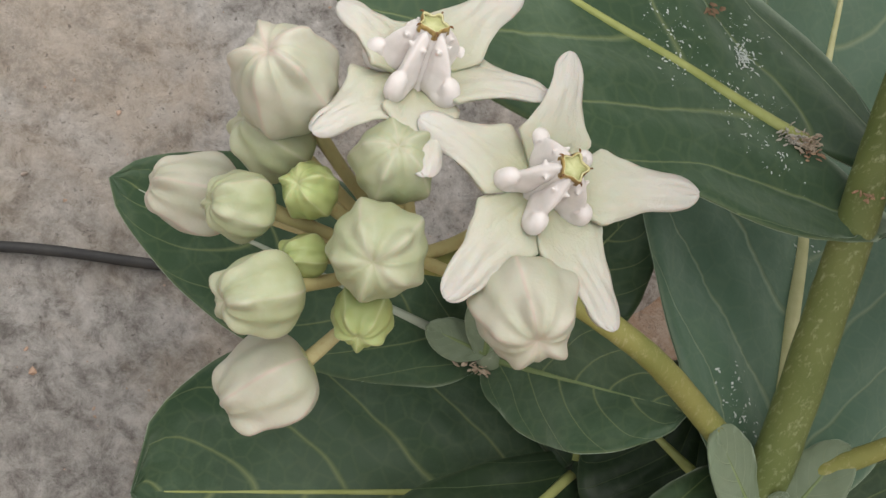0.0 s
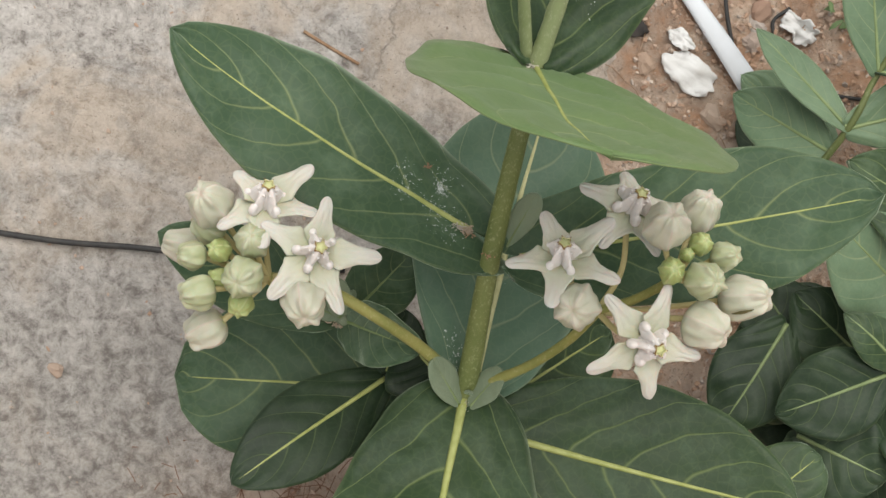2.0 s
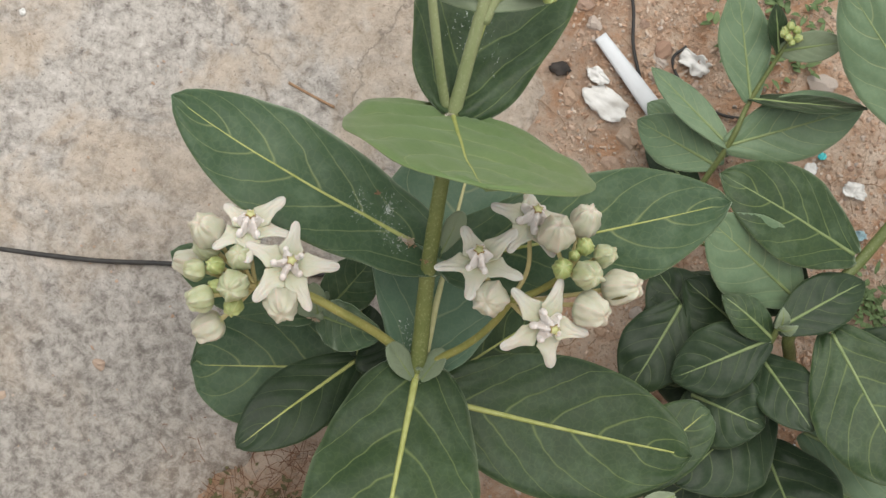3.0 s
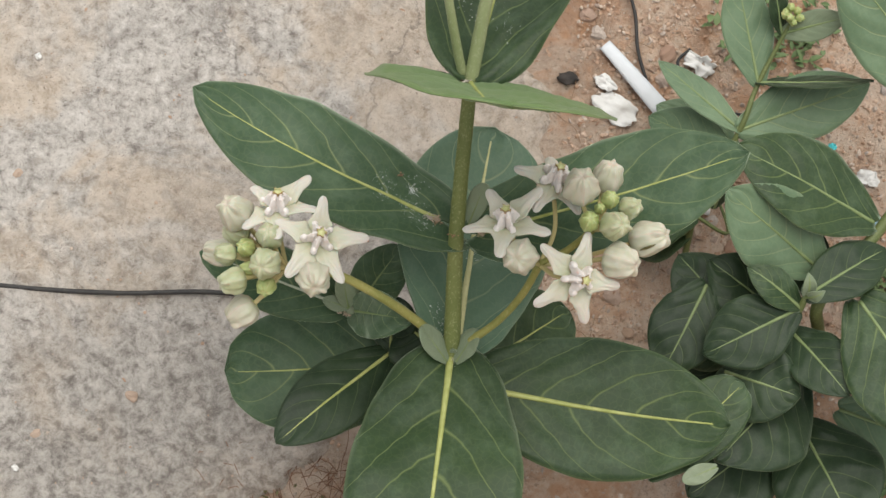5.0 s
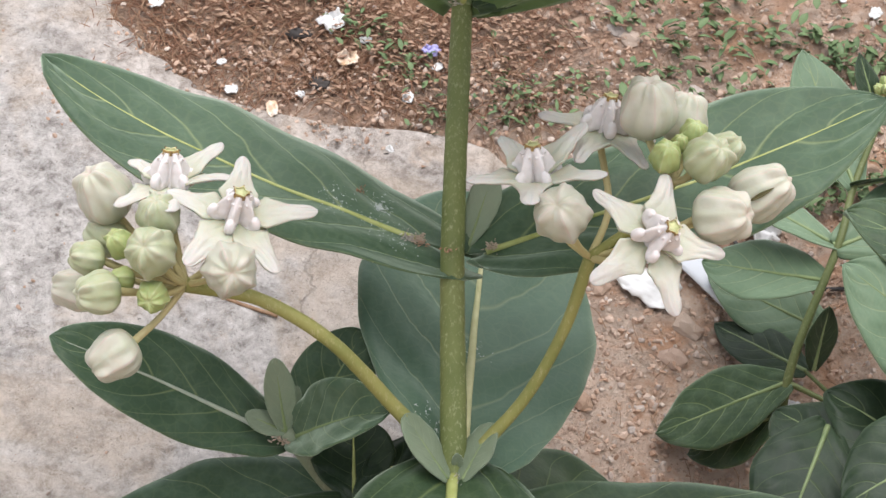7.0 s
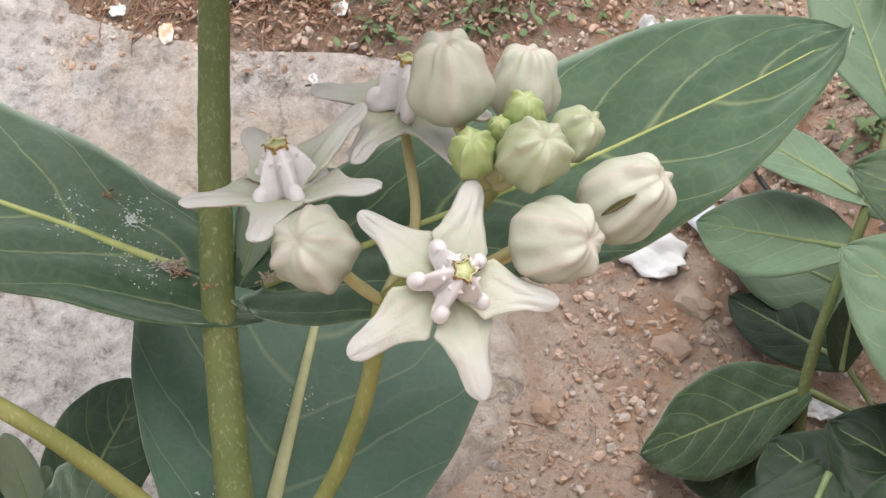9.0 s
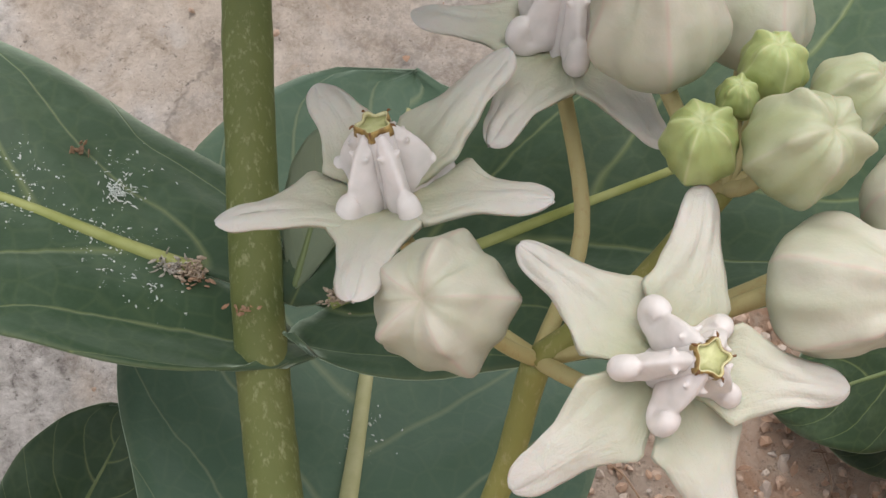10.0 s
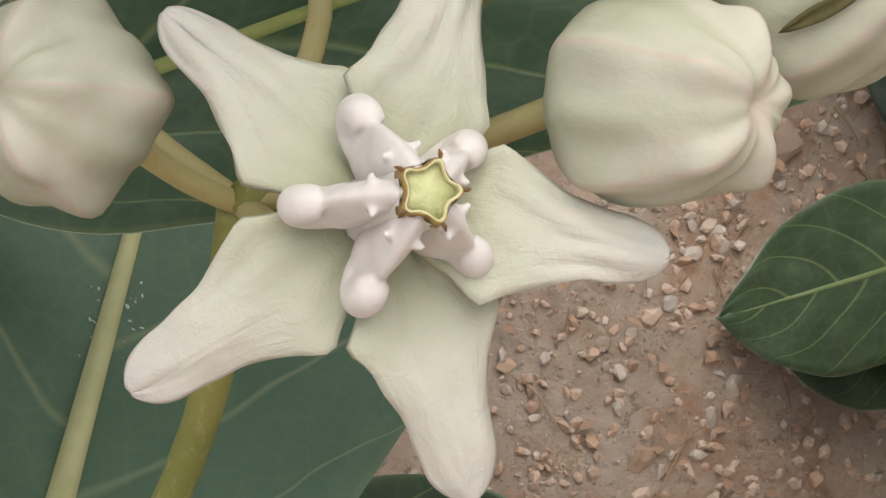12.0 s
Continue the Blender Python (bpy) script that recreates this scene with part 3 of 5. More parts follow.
def petal_bm(centre, tip, axis, r0, r1, arch, seed, reflex):
    """One lobe of the corolla: broad at the foot, where it joins its neighbours, narrow and rounded at the end."""
    c, tip, axis = Vector(centre), Vector(tip), Vector(axis)
    d = tip - c
    length = d.length
    d.normalize()
    up = (axis - d * axis.dot(d)).normalized()
    side = d.cross(up)
    bm = bmesh.new()
    uvl = bm.loops.layers.uv.new("UVMap")
    nv, nu = 36, 9
    grid = []
    for i in range(nv + 1):
        t = 1 - (1 - i / nv) ** 1.7
        x = length * t
        join = 0.40
        if t < join:
            w = 0.0006 + (r0 - 0.0006) * (t / join)
        else:
            k = (t - join) / (1 - join)
            w = r1 + (r0 - r1) * (1 - k) ** 2.9
            if k > 0.70:
                w *= max(0.0, 1 - ((k - 0.70) / 0.30) ** 2.2) ** 0.6
        lift = arch * math.sin(math.pi * t) - reflex * max(0, t - 0.72) ** 2 * 8
        row = []
        for j in range(-nu, nu + 1):
            u = j / nu
            roll = -0.55 * w * abs(u) ** 2.0 * min(1, max(0, (t - 0.42) * 2.8))
            groove = 0.07 * w * u * u * min(1, t * 3) - 0.00045 * math.exp(-(u / 0.22) ** 2) * max(0, min(1, (t - 0.45) * 4)) * (1 - t * t)
            dim = 0.00060 * noise.noise(Vector((t * 4, u * 2.5, seed))) + 0.00018 * noise.noise(Vector((t * 3, u * 9, seed)))
            dim *= min(1.0, w / r1)
            jit = 1 + 0.10 * noise.noise(Vector((t * 8, 3.3 * (1 if u > 0 else -1), seed + 5)))
            row.append(bm.verts.new(c + d * x + side * u * w * jit + up * (lift + roll + groove + dim)))
        grid.append(row)
    for i in range(nv):
        for j in range(2 * nu):
            f = bm.faces.new((grid[i][j], grid[i][j + 1], grid[i + 1][j + 1], grid[i + 1][j]))
            for l, (a, b) in zip(f.loops, ((i, j), (i, j + 1), (i + 1, j + 1), (i + 1, j))):
                l[uvl].uv = (b / (2 * nu), a / nv)
    bmesh.ops.remove_doubles(bm, verts=bm.verts, dist=1e-6)
    return bm


def corona_lobe_bm(at, a, height, tang):
    """One lobe of the corona: a fleshy keel against the column, two ears near its top and a rolled foot."""
    bm = bmesh.new()
    spine = ((0.97, 0.0019, 0.0004), (0.91, 0.0028, 0.0008), (0.81, 0.0040, 0.0011), (0.69, 0.0051, 0.0013), (0.56, 0.0060, 0.0014), (0.44, 0.0064, 0.0014),
             (0.34, 0.0066, 0.0016), (0.25, 0.0068, 0.0017), (0.14, 0.0066, 0.0016), (0.05, 0.0060, 0.0010))
    rings = []
    for h, r_out, w in spine:
        r_in = 0.0008
        c, half = (r_in + r_out) / 2, (r_out - r_in) / 2
        # thick against the column, drawn to a blunt keel outside
        rings.append([bm.verts.new(at(c + half * math.cos(q), a, height * h) + tang * w * math.sin(q) * (1 - 0.45 * min(1.0, h * 2.2) * max(0.0, math.cos(q)))) for q in [2 * math.pi * k / 20 for k in range(20)]])
    for p, q in zip(rings, rings[1:]):
        for k in range(20):
            bm.faces.new((p[k], p[(k + 1) % 20], q[(k + 1) % 20], q[k]))
    bm.faces.new(rings[0][::-1])
    bm.faces.new(rings[-1])
    # the rolled foot: a thick band curling up and back on itself like a snail
    turn = [(0.0038, 0.0026), (0.0052, 0.0017), (0.0065, 0.0019), (0.0072, 0.0031), (0.0068, 0.0044), (0.0059, 0.0046)]
    tube_bm([at(r, a, z) for r, z in turn], (0.00155, 0.0016, 0.0016, 0.00155, 0.00145, 0.0013), 30, 16, bm, flat=1.0, across=tang)
    bmesh.ops.create_icosphere(bm, subdivisions=2, radius=0.0014, matrix=Matrix.Translation(at(0.0063, a, 0.0034)))
    for sgn in (-1, 1):
        ear = [at(0.0028, a, height * 0.72), at(0.0034, a + sgn * 0.26, height * 0.76), at(0.0038, a + sgn * 0.42, height * 0.81)]
        tube_bm(ear, (0.0008, 0.0005, 0.00025), 8, 10, bm)
    return bm


def flower(parent, disc, axis, tips, hub=None, height=0.0118, label="", seed=0, bend=(0, 0, -0.004)):
    """An open star flower: column with stigma disc, five corona lobes and five petals with their given tips."""
    disc, axis = Vector(disc), Vector(axis).normalized()
    c = disc - axis * height
    col = bmesh.new()
    x = Vector(tips[0]) - c
    x = (x - axis * x.dot(axis)).normalized()
    y = axis.cross(x)

    def at(r, a, z):
        return c + axis * z + (x * math.cos(a) + y * math.sin(a)) * r

    rings = []
    prof = ((0.0030, 0.0002), (0.0027, 0.0018), (0.0025, height * 0.42), (0.0023, height * 0.72), (0.0022, height - 0.0004))
    for r, z in prof:
        rings.append([col.verts.new(at(r * (1 + 0.10 * math.cos(5 * a)), a, z)) for a in [2 * math.pi * j / 30 for j in range(30)]])
    for a, b in zip(rings, rings[1:]):
        for j in range(30):
            col.faces.new((a[j], a[(j + 1) % 30], b[(j + 1) % 30], b[j]))
    ob = part("flower", col, CORONA, parent, label)
    # stigma disc: a five-cornered plate with a raised brown rim
    plate, rim = bmesh.new(), bmesh.new()

    def star(a):
        return 0.00172 * (1 + 0.42 * (0.5 + 0.5 * math.cos(5 * a)) ** 1.7)

    n = 40
    ring = [plate.verts.new(at(star(2 * math.pi * j / n) * 0.88, 2 * math.pi * j / n, height - 0.0001)) for j in range(n)]
    low = [plate.verts.new(at(star(2 * math.pi * j / n) * 0.80, 2 * math.pi * j / n, height - 0.0012)) for j in range(n)]
    mid = plate.verts.new(at(0, 0, height - 0.0003))
    for j in range(n):
        k = (j + 1) % n
        plate.faces.new((ring[j], ring[k], mid))
        plate.faces.new((low[j], low[k], ring[k], ring[j]))
    part("stigma_disc", plate, DISC, ob, "yellow-green five-cornered disc")
    lip, rows = bmesh.new(), []
    for j in range(n):
        a = 2 * math.pi * j / n
        s = star(a)
        h = 0.0003 * (1 + math.cos(5 * a)) + 0.00012 * math.sin(11 * a + seed)
        rows.append([at(s * k, a, height + z) for k, z in ((0.84, -0.0002), (0.90, 0.00015 + h * 0.3), (0.96, 0.00020 + h * 0.4), (1.00, h * 0.3), (1.06, -0.0011))])
    for mesh_, lo, hi in ((lip, 0, 3), (rim, 2, 5)):
        vs = [[mesh_.verts.new(p) for p in row[lo:hi]] for row in rows]
        for j in range(n):
            p, q = vs[j], vs[(j + 1) % n]
            for k in range(hi - lo - 1):
                mesh_.faces.new((p[k], q[k], q[k + 1], p[k + 1]))
    thicken(part("disc_lip", lip, LIP, ob, "pale ragged lip"), 0.00010)
    thicken(part("disc_rim", rim, RIM, ob, "dried brown rim"), 0.0001)
    for k in range(5):
        a = 2 * math.pi * k / 5
        s = star(a)
        part("anther_tip", tube_bm([at(s * 0.97, a, height + 0.0004), at(s * 1.10, a + 0.03, height + 0.0004), at(s * 1.24, a + 0.05, height + 0.0001)], (0.00012, 0.00018, 0.00006), 6, 7), ANTHER, ob, "dark brown dried tip")
    for k in range(5):
        a = 2 * math.pi * (k + 0.5) / 5 + 0.05 * math.sin(seed + k * 2.1)
        lobe = corona_lobe_bm(at, a, height, -x * math.sin(a) + y * math.cos(a))
        ob2 = part("corona_lobe", lobe, CORONA, ob)
        skin = ob2.modifiers.new("one_skin", "REMESH")
        skin.mode = "VOXEL"
        skin.voxel_size = 0.00021
        skin.use_smooth_shade = True
        ease = ob2.modifiers.new("ease", "SMOOTH")
        ease.iterations = 7
    for k, tip in enumerate(tips):
        tip = Vector(tip)
        pb = petal_bm(c, tip, axis, 0.0062, 0.0025 + 0.0003 * math.sin(seed * 3 + k * 1.7), 0.0010, seed * 5 + k, 0.0012 + 0.0014 * (0.5 + 0.5 * math.sin(seed * 2 + k * 2.6)))
        thicken(part("petal", pb, PETAL, ob), 0.0008)
    if hub is not None:
        hub = Vector(hub)
        foot = c - axis * 0.0012
        part("pedicel", tube_bm([hub, (hub + foot) / 2 + Vector(bend), foot - axis * 0.004, foot + axis * 0.0008],
                                (0.0012, 0.0011, 0.0011, 0.0018), 18, 10), PEDICEL, ob)
    return ob


def full_tips(disc, axis, tips, height=0.0118, radius=0.0215, drop=0.0):
    """Fill the missing petal tips (None) of a five-rayed star from those that are given."""
    disc, axis = Vector(disc), Vector(axis).normalized()
    c = disc - axis * height
    i0 = next(i for i, t in enumerate(tips) if t is not None)
    x = Vector(tips[i0]) - c
    x = (x - axis * x.dot(axis)).normalized()
    y = axis.cross(x)
    out = []
    for i, t in enumerate(tips):
        a = 2 * math.pi * (i - i0) / 5
        out.append(Vector(t) if t is not None else c + (x * math.cos(a) + y * math.sin(a)) * radius - axis * drop)
    return out


def thing(name, label, category, group="", at=(0, 0, 0)):
    e = new(name)
    e.location = at
    e.empty_display_size = 0.02
    return tagged(e, label, category, group)


# ---- ground ----
def ground_sheet():
    n = 230
    bm = bmesh.new()

    def spread(k):
        u = 2 * k / n - 1
        return 0.42 * u + 1.2 * u ** 5 + 80 * u ** 15

    rows = []
    for i in range(n + 1):
        y = spread(i) + 0.09
        row = []
        for j in range(n + 1):
            x = spread(j)
            near = max(0.0, 1 - max(abs(x), abs(y)) / 1.2)
            row.append(bm.verts.new((x, y, ground_z(x, y) - 0.003 + relief(x, y) * near)))
        rows.append(row)
    for i in range(n):
        for j in range(n):
            bm.faces.new((rows[i][j], rows[i][j + 1], rows[i + 1][j + 1], rows[i + 1][j]))
    ob = part("ground", bm, SOIL)
    return tagged(ob, "reddish brown gravelly soil with dry litter", "ground", kind="structure")


ground_sheet()

SLAB_EDGE = ((-0.1955, -0.6022), (-0.1555, -0.2022), (-0.1035, -0.1342), (-0.0935, -0.0902), (-0.0595, -0.0622), (-0.0255, -0.0142), (0.0195, 0.0328), (0.0445, 0.0698),
             (0.0585, 0.1358), (0.0375, 0.1528), (0.0325, 0.1835), (-0.0055, 0.1955), (-0.0555, 0.1975), (-0.1005, 0.2085), (-0.1355, 0.2285), (-0.1435, 0.2535), (-0.1275, 0.2785), (-0.1055, 0.4885), (-0.0855, 1.4885))


def slab():
    """The concrete: a thin rough-edged sheet on the soil."""
    edge = [Vector((p.x, p.y)) for p in bezier([(x, y, 0) for x, y in SLAB_EDGE], 260)]
    bm = bmesh.new()
    rows = []
    cols = 150
    for k, e in enumerate(edge):
        row = []
        p3 = Vector((e.x, e.y, 0))
        jag = 0.010 * noise.noise(p3 * 28) + 0.006 * noise.noise(p3 * 80) + 0.003 * noise.noise(p3 * 210)
        for j in range(cols + 1):
            s = j / cols
            x = e.x + jag - (0.55 * s + 3.0 * s ** 6)
            rim = min(1.0, s * cols / 2.0)
            z = ground_z(x, e.y) + 0.0016 * rim - 0.006 * (1 - rim) + relief(x + 5, e.y) * 0.7
            row.append(bm.verts.new((x, e.y, z)))
        rows.append(row)
    for a, b in zip(rows, rows[1:]):
        for j in range(cols):
            bm.faces.new((a[j], b[j], b[j + 1], a[j + 1]))
    bmesh.ops.recalc_face_normals(bm, faces=bm.faces)
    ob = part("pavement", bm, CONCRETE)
    # soil dust trodden onto the slab from its broken edge
    at_ = np.array([(v.co.x, v.co.y) for v in ob.data.vertices])
    far = np.full(len(at_), 9.0)
    for e in edge[::4]:
        far = np.minimum(far, np.hypot(at_[:, 0] - e.x, at_[:, 1] - e.y))
    dust = ob.data.attributes.new("dust", "FLOAT", "POINT")
    dust.data.foreach_set("value", np.exp(-far / 0.045).astype(np.float32))
    return tagged(ob, "weathered grey concrete with stains and a broken edge", "concrete", kind="structure")


slab()

# ---- the flowering plant ----
plant = thing("milkweed_plant", "flowering milkweed shrub with grey-green leaves and white star flowers", "plant", "milkweed plants")
N1, AX, N3 = V(0.0004, -0.0021, 0.2428), V(0.0017, -0.0428, 0.1800), V(0.0059, -0.0757, 0.1165)
N1, AX, N3 = N1 + V(0, 0, 0.003), AX + V(0, 0, 0), N3 + V(0, 0.002, -0.001)
FOOT = V(0.010, -0.130, ground_z(0.010, -0.130) - 0.004)
UPWARD = (N1 - N3).normalized()
TOP = N1 + 0.067 * (UPWARD + V(0.12, 0.02, 0)).normalized()
part("stem", tube_bm([FOOT, V(0.007, -0.104, 0.045), N3, AX, N1], (0.0054, 0.0050, 0.0044, 0.0038, 0.0033), 90, 20, wob=0.06), STEM, plant, "olive-green round stem with pale flecks")
part("young_stem", tube_bm([N1 - 0.002 * UPWARD, (N1 + TOP) / 2, TOP], (0.0035, 0.0031, 0.0028), 40, 18, wob=0.06), STEM_PALE, plant, "pale woolly green young stem")

leaf_a = leaf(plant, V(-0.0100, -0.0348, 0.1755) + V(0.002, -0.001, 0.0012), (-0.1321, -0.0034, 0.2181), (0.25, -0.10, 1), 0.0300, sag=-0.006, wide=0.50, blunt=0.66, clasp=0.62, seed=1, mat=LEAF_BLOOM, lobes=1.15, cup=0.05)
leaf(plant, AX + V(0.0105, -0.001, -0.001), (0.1371, -0.0116, 0.2247), (-0.2, -0.30, 1), 0.0290, sag=-0.004, wide=0.55, blunt=0.66, clasp=0.52, seed=2, mat=LEAF_BLOOM, lobes=0.45, cup=0.06)
cdir = (V(0.012, -0.68, 0.72)).normalized()
cup = (V(0.0671, -0.0731, 0.3116) - V(-0.0429, -0.0472, 0.2949)).cross(cdir)
cup = cup if cup.z > 0 else -cup
leaf(plant, N1 + V(0, -0.003, 0.0), N1 + 0.150 * cdir + V(0.014, 0, 0), cup, 0.056, sag=-0.004, wide=0.52, blunt=0.5, clasp=0.42, seed=3, fold=0.22, curl=0.16, mat=LEAF_LIGHT, quilts=1.0, wave=0.05)
leaf_d = leaf(plant, N1 + V(0.001, 0.004, 0.001), N1 + V(0.024, 0.150, 0.020), (0, -0.12, 1), 0.039, sag=0.0, wide=0.5, blunt=0.66, clasp=0.5, seed=4, mat=LEAF, wave=0.16, fold=0.28, quilts=1.6)
leaf(plant, N3 + V(0, -0.003, 0.0), N3 + V(-0.004, -0.140, -0.022), (0, -0.2, 1), 0.043, sag=0.004, wide=0.52, blunt=0.6, clasp=0.5, seed=5, rib=0.0021, fold=0.26, curl=0.26)
leaf_j = leaf(plant, N3 + V(0.002, 0.004, 0.0), (0.0160, 0.0450, 0.1517), (0.22, -0.75, 0.6), 0.0425, sag=-0.002, wide=0.55, blunt=0.5, clasp=0.35, seed=6, mat=LEAF_LIT, rib=0.0025, rib_mat=RIB_CREAM)
leaf(plant, N3 + V(0.008, 0.002, -0.024), (0.0686, -0.0024, 0.0596), (0.2, -0.4, 0.9), 0.027, seed=7, blunt=0.5)
leaf(plant, (-0.0253, -0.0644, 0.0940), (-0.0763, -0.1212, 0.0893), (-0.1, -0.35, 0.9), 0.0185, sag=0.004, seed=8, mat=LEAF_DARK_SHADED, blunt=0.6)
leaf(plant, N3 + V(-0.018, 0.012, -0.030), V(-0.1063, -0.0739, 0.0891) + V(-0.003, 0, -0.014), (0.0, -0.4, 0.9), 0.035, sag=-0.008, seed=9, blunt=0.42, clasp=0.4, mat=LEAF_BLOOM)
SH = V(-0.0485, -0.0504, 0.1116)
leaf(plant, SH + V(-0.001, 0.004, -0.006), (-0.1249, -0.0447, 0.1395), (0.35, -0.45, 0.8), 0.0175, sag=0.002, seed=10, blunt=0.62, mat=LEAF_BLOOM, clasp=0.4, rib_mat=RIB_PALE)
leaf(plant, N3 + V(0.010, -0.002, -0.026), (0.1525, -0.0825, 0.0894), (0.0, -0.35, 0.93), 0.0375, sag=-0.011, seed=11, blunt=0.56, clasp=0.35, rib=0.0021)
leaf(plant, V(0.1318, -0.0570, 0.1010) + V(-0.018, -0.045, -0.036), V(0.1606, -0.0506, 0.1002) + V(0, 0, -0.020), (0.0, -0.3, 0.95), 0.0185, seed=12, blunt=0.40, wide=0.6)
leaf(plant, N3 + V(0.02, -0.05, -0.055), N3 + V(0.085, -0.150, -0.088), (0, -0.4, 0.9), 0.030, seed=81, mat=LEAF_DARK_SHADED, blunt=0.45)
leaf(plant, N3 + V(-0.015, -0.03, -0.060), N3 + V(-0.045, -0.130, -0.092), (0, -0.4, 0.9), 0.028, seed=82, mat=LEAF_DARK_SHADED, blunt=0.45)
leaf(plant, N3 + V(0.00, -0.06, -0.065), N3 + V(0.030, -0.190, -0.105), (0, -0.4, 0.9), 0.034, seed=83, mat=LEAF_DARK_SHADED, blunt=0.45)
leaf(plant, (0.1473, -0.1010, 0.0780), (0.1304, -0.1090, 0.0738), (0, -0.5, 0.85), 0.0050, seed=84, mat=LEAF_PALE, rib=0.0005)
leaf(plant, (-0.0029, -0.0635, 0.1023), (-0.0201, -0.0503, 0.1040), (0, -0.4, 0.9), 0.020, seed=85, mat=LEAF_DARK_SHADED, blunt=0.6)
# side shoot with crinkled young leaves
part("side_shoot", tube_bm([V(0.0065, -0.098, 0.050), N3 + V(-0.002, 0.010, -0.045), (-0.0279, -0.0496, 0.0846), SH], (0.0036, 0.0034, 0.0030, 0.0024), 24, 14), STEM_GREY, plant)
leaf(plant, SH + V(0.003, 0, -0.002), (-0.0145, -0.0676, 0.1333), (-0.30, -0.55, 0.8), 0.0125, sag=0.003, seed=13, mat=LEAF_BLOOM, rib=0.0009, rib_mat=RIB_DULL, wave=0.17, fold=0.62, clasp=0.4)
leaf(plant, SH + V(0.004, 0.005, -0.006), (-0.0250, -0.0267, 0.1372), (-0.35, -0.9, 0.2), 0.0135, seed=44, mat=LEAF_BLOOM, rib=0.0009, rib_mat=RIB_DULL, wave=0.13, fold=0.30)
leaf(plant, (-0.0249, -0.0619, 0.0960), (-0.0271, -0.0398, 0.1110), (-0.1, -0.9, 0.4), 0.0140, seed=14, mat=LEAF_DARK_SHADED, rib=0.0009, wave=0.1)
leaf(plant, SH, (-0.0528, -0.0470, 0.1372), (0.2, -0.9, 0.3), 0.0052, seed=15, mat=LEAF_PALE, rib=0.0006)
leaf(plant, SH, SH + V(-0.013, 0.000, 0.006), (0, -0.6, 0.8), 0.0040, seed=16, mat=LEAF_PALE, rib=0.0006)
leaf(plant, SH, SH + V(0.003, 0.006, 0.014), (0.3, -0.9, 0.3), 0.0030, seed=45, mat=LEAF_PALE, rib=0.0005)
# small leaves in the forks
leaf(plant, N3 + V(-0.002, -0.006, 0.002), (-0.0104, -0.0716, 0.1349), (0.5, -0.30, 0.8), 0.0064, seed=17, mat=LEAF_PALE, rib=0.0006, blunt=0.45, wide=0.55)
leaf(plant, N3 + V(0.003, -0.006, 0.002), (0.0174, -0.0679, 0.1312), (-0.5, -0.30, 0.8), 0.0060, seed=18, mat=LEAF_PALE, rib=0.0006, blunt=0.45, wide=0.55)
leaf(plant, N3 + V(0.001, -0.002, 0.003), N3 + V(0.001, -0.003, 0.0095), (0, -1, 0.3), 0.0018, seed=47, mat=LEAF_PALE, rib=0.0004)
leaf(plant, AX + V(0.005, 0.002, -0.001), V(0.0111, -0.0301, 0.1880) + V(0.002, 0.004, 0.009), (0, -0.9, 0.4), 0.0052, seed=19, mat=LEAF_PALE, rib=0.0006, blunt=0.45, wide=0.65, clasp=0.1)

# flower stalks
HUBL, HUBR = V(-0.0774, -0.0758, 0.1799), V(0.0424, -0.0671, 0.1918)
part("flower_stalk", tube_bm([N3 + V(-0.002, 0.002, 0.002), (-0.0138, -0.0698, 0.1368), (-0.0343, -0.0734, 0.1617), (-0.0563, -0.0724, 0.1743), HUBL], (0.0027, 0.0024, 0.0022, 0.0021, 0.0025), 50, 16, wob=0.06), STALK, plant)
part("flower_stalk", tube_bm([N3 + V(0.003, 0.002, 0.002), (N3 * 0.62 + HUBR * 0.38) + V(0.006, 0.002, -0.004), (N3 * 0.3 + HUBR * 0.7) + V(0.005, 0.001, -0.003), HUBR], (0.0022, 0.0019, 0.0018, 0.0020), 50, 16, wob=0.06), STALK, plant)
HUBR2 = V(0.0650, -0.0600, 0.2150)
part("flower_stalk", tube_bm([HUBR, (HUBR + HUBR2) / 2 + V(0.001, 0, -0.002), HUBR2], (0.0019, 0.0017, 0.0017), 20, 14, wob=0.06), STALK, plant)

flower(plant, (0.0629, -0.0906, 0.2167), (0.42, -0.58, 0.74), [(0.0631, -0.0671, 0.2216), (0.0411, -0.0747, 0.2190), (0.0411, -0.0974, 0.2013), (0.0664, -0.0977, 0.1922), (0.0795, -0.0842, 0.2056)], HUBR, seed=1)
flower(plant, V(0.0228, -0.0609, 0.2244) + V(0, 0, 0.001), (-0.13, 0.02, 1.0), [(0.0443, -0.0698, 0.2223), (0.0379, -0.0489, 0.2282), (0.0143, -0.0484, 0.2219), (0.0042, -0.0696, 0.2177), (0.0217, -0.0830, 0.2190)], HUBR, seed=2, height=0.0125)
flower(plant, (-0.0611, -0.0763, 0.2123), (0.20, -0.26, 0.94), [(-0.0395, -0.0716, 0.2057), (-0.0621, -0.0575, 0.2146), (-0.0833, -0.0695, 0.2081), (-0.0752, -0.0928, 0.1978), (-0.0490, -0.0919, 0.1958)], HUBL, seed=3)
ax2 = V(0.02, 0.18, 0.98)
flower(plant, (-0.0840, -0.0573, 0.2148), ax2, full_tips((-0.0840, -0.0573, 0.2148), ax2, [(-0.0649, -0.0615, 0.2105), (-0.0707, -0.0440, 0.2120), (-0.0965, -0.0509, 0.2086), (-0.0986, -0.0722, 0.2043), None], radius=0.019), HUBL, seed=4)
ax5 = V(0.10, 0.05, 1.0)
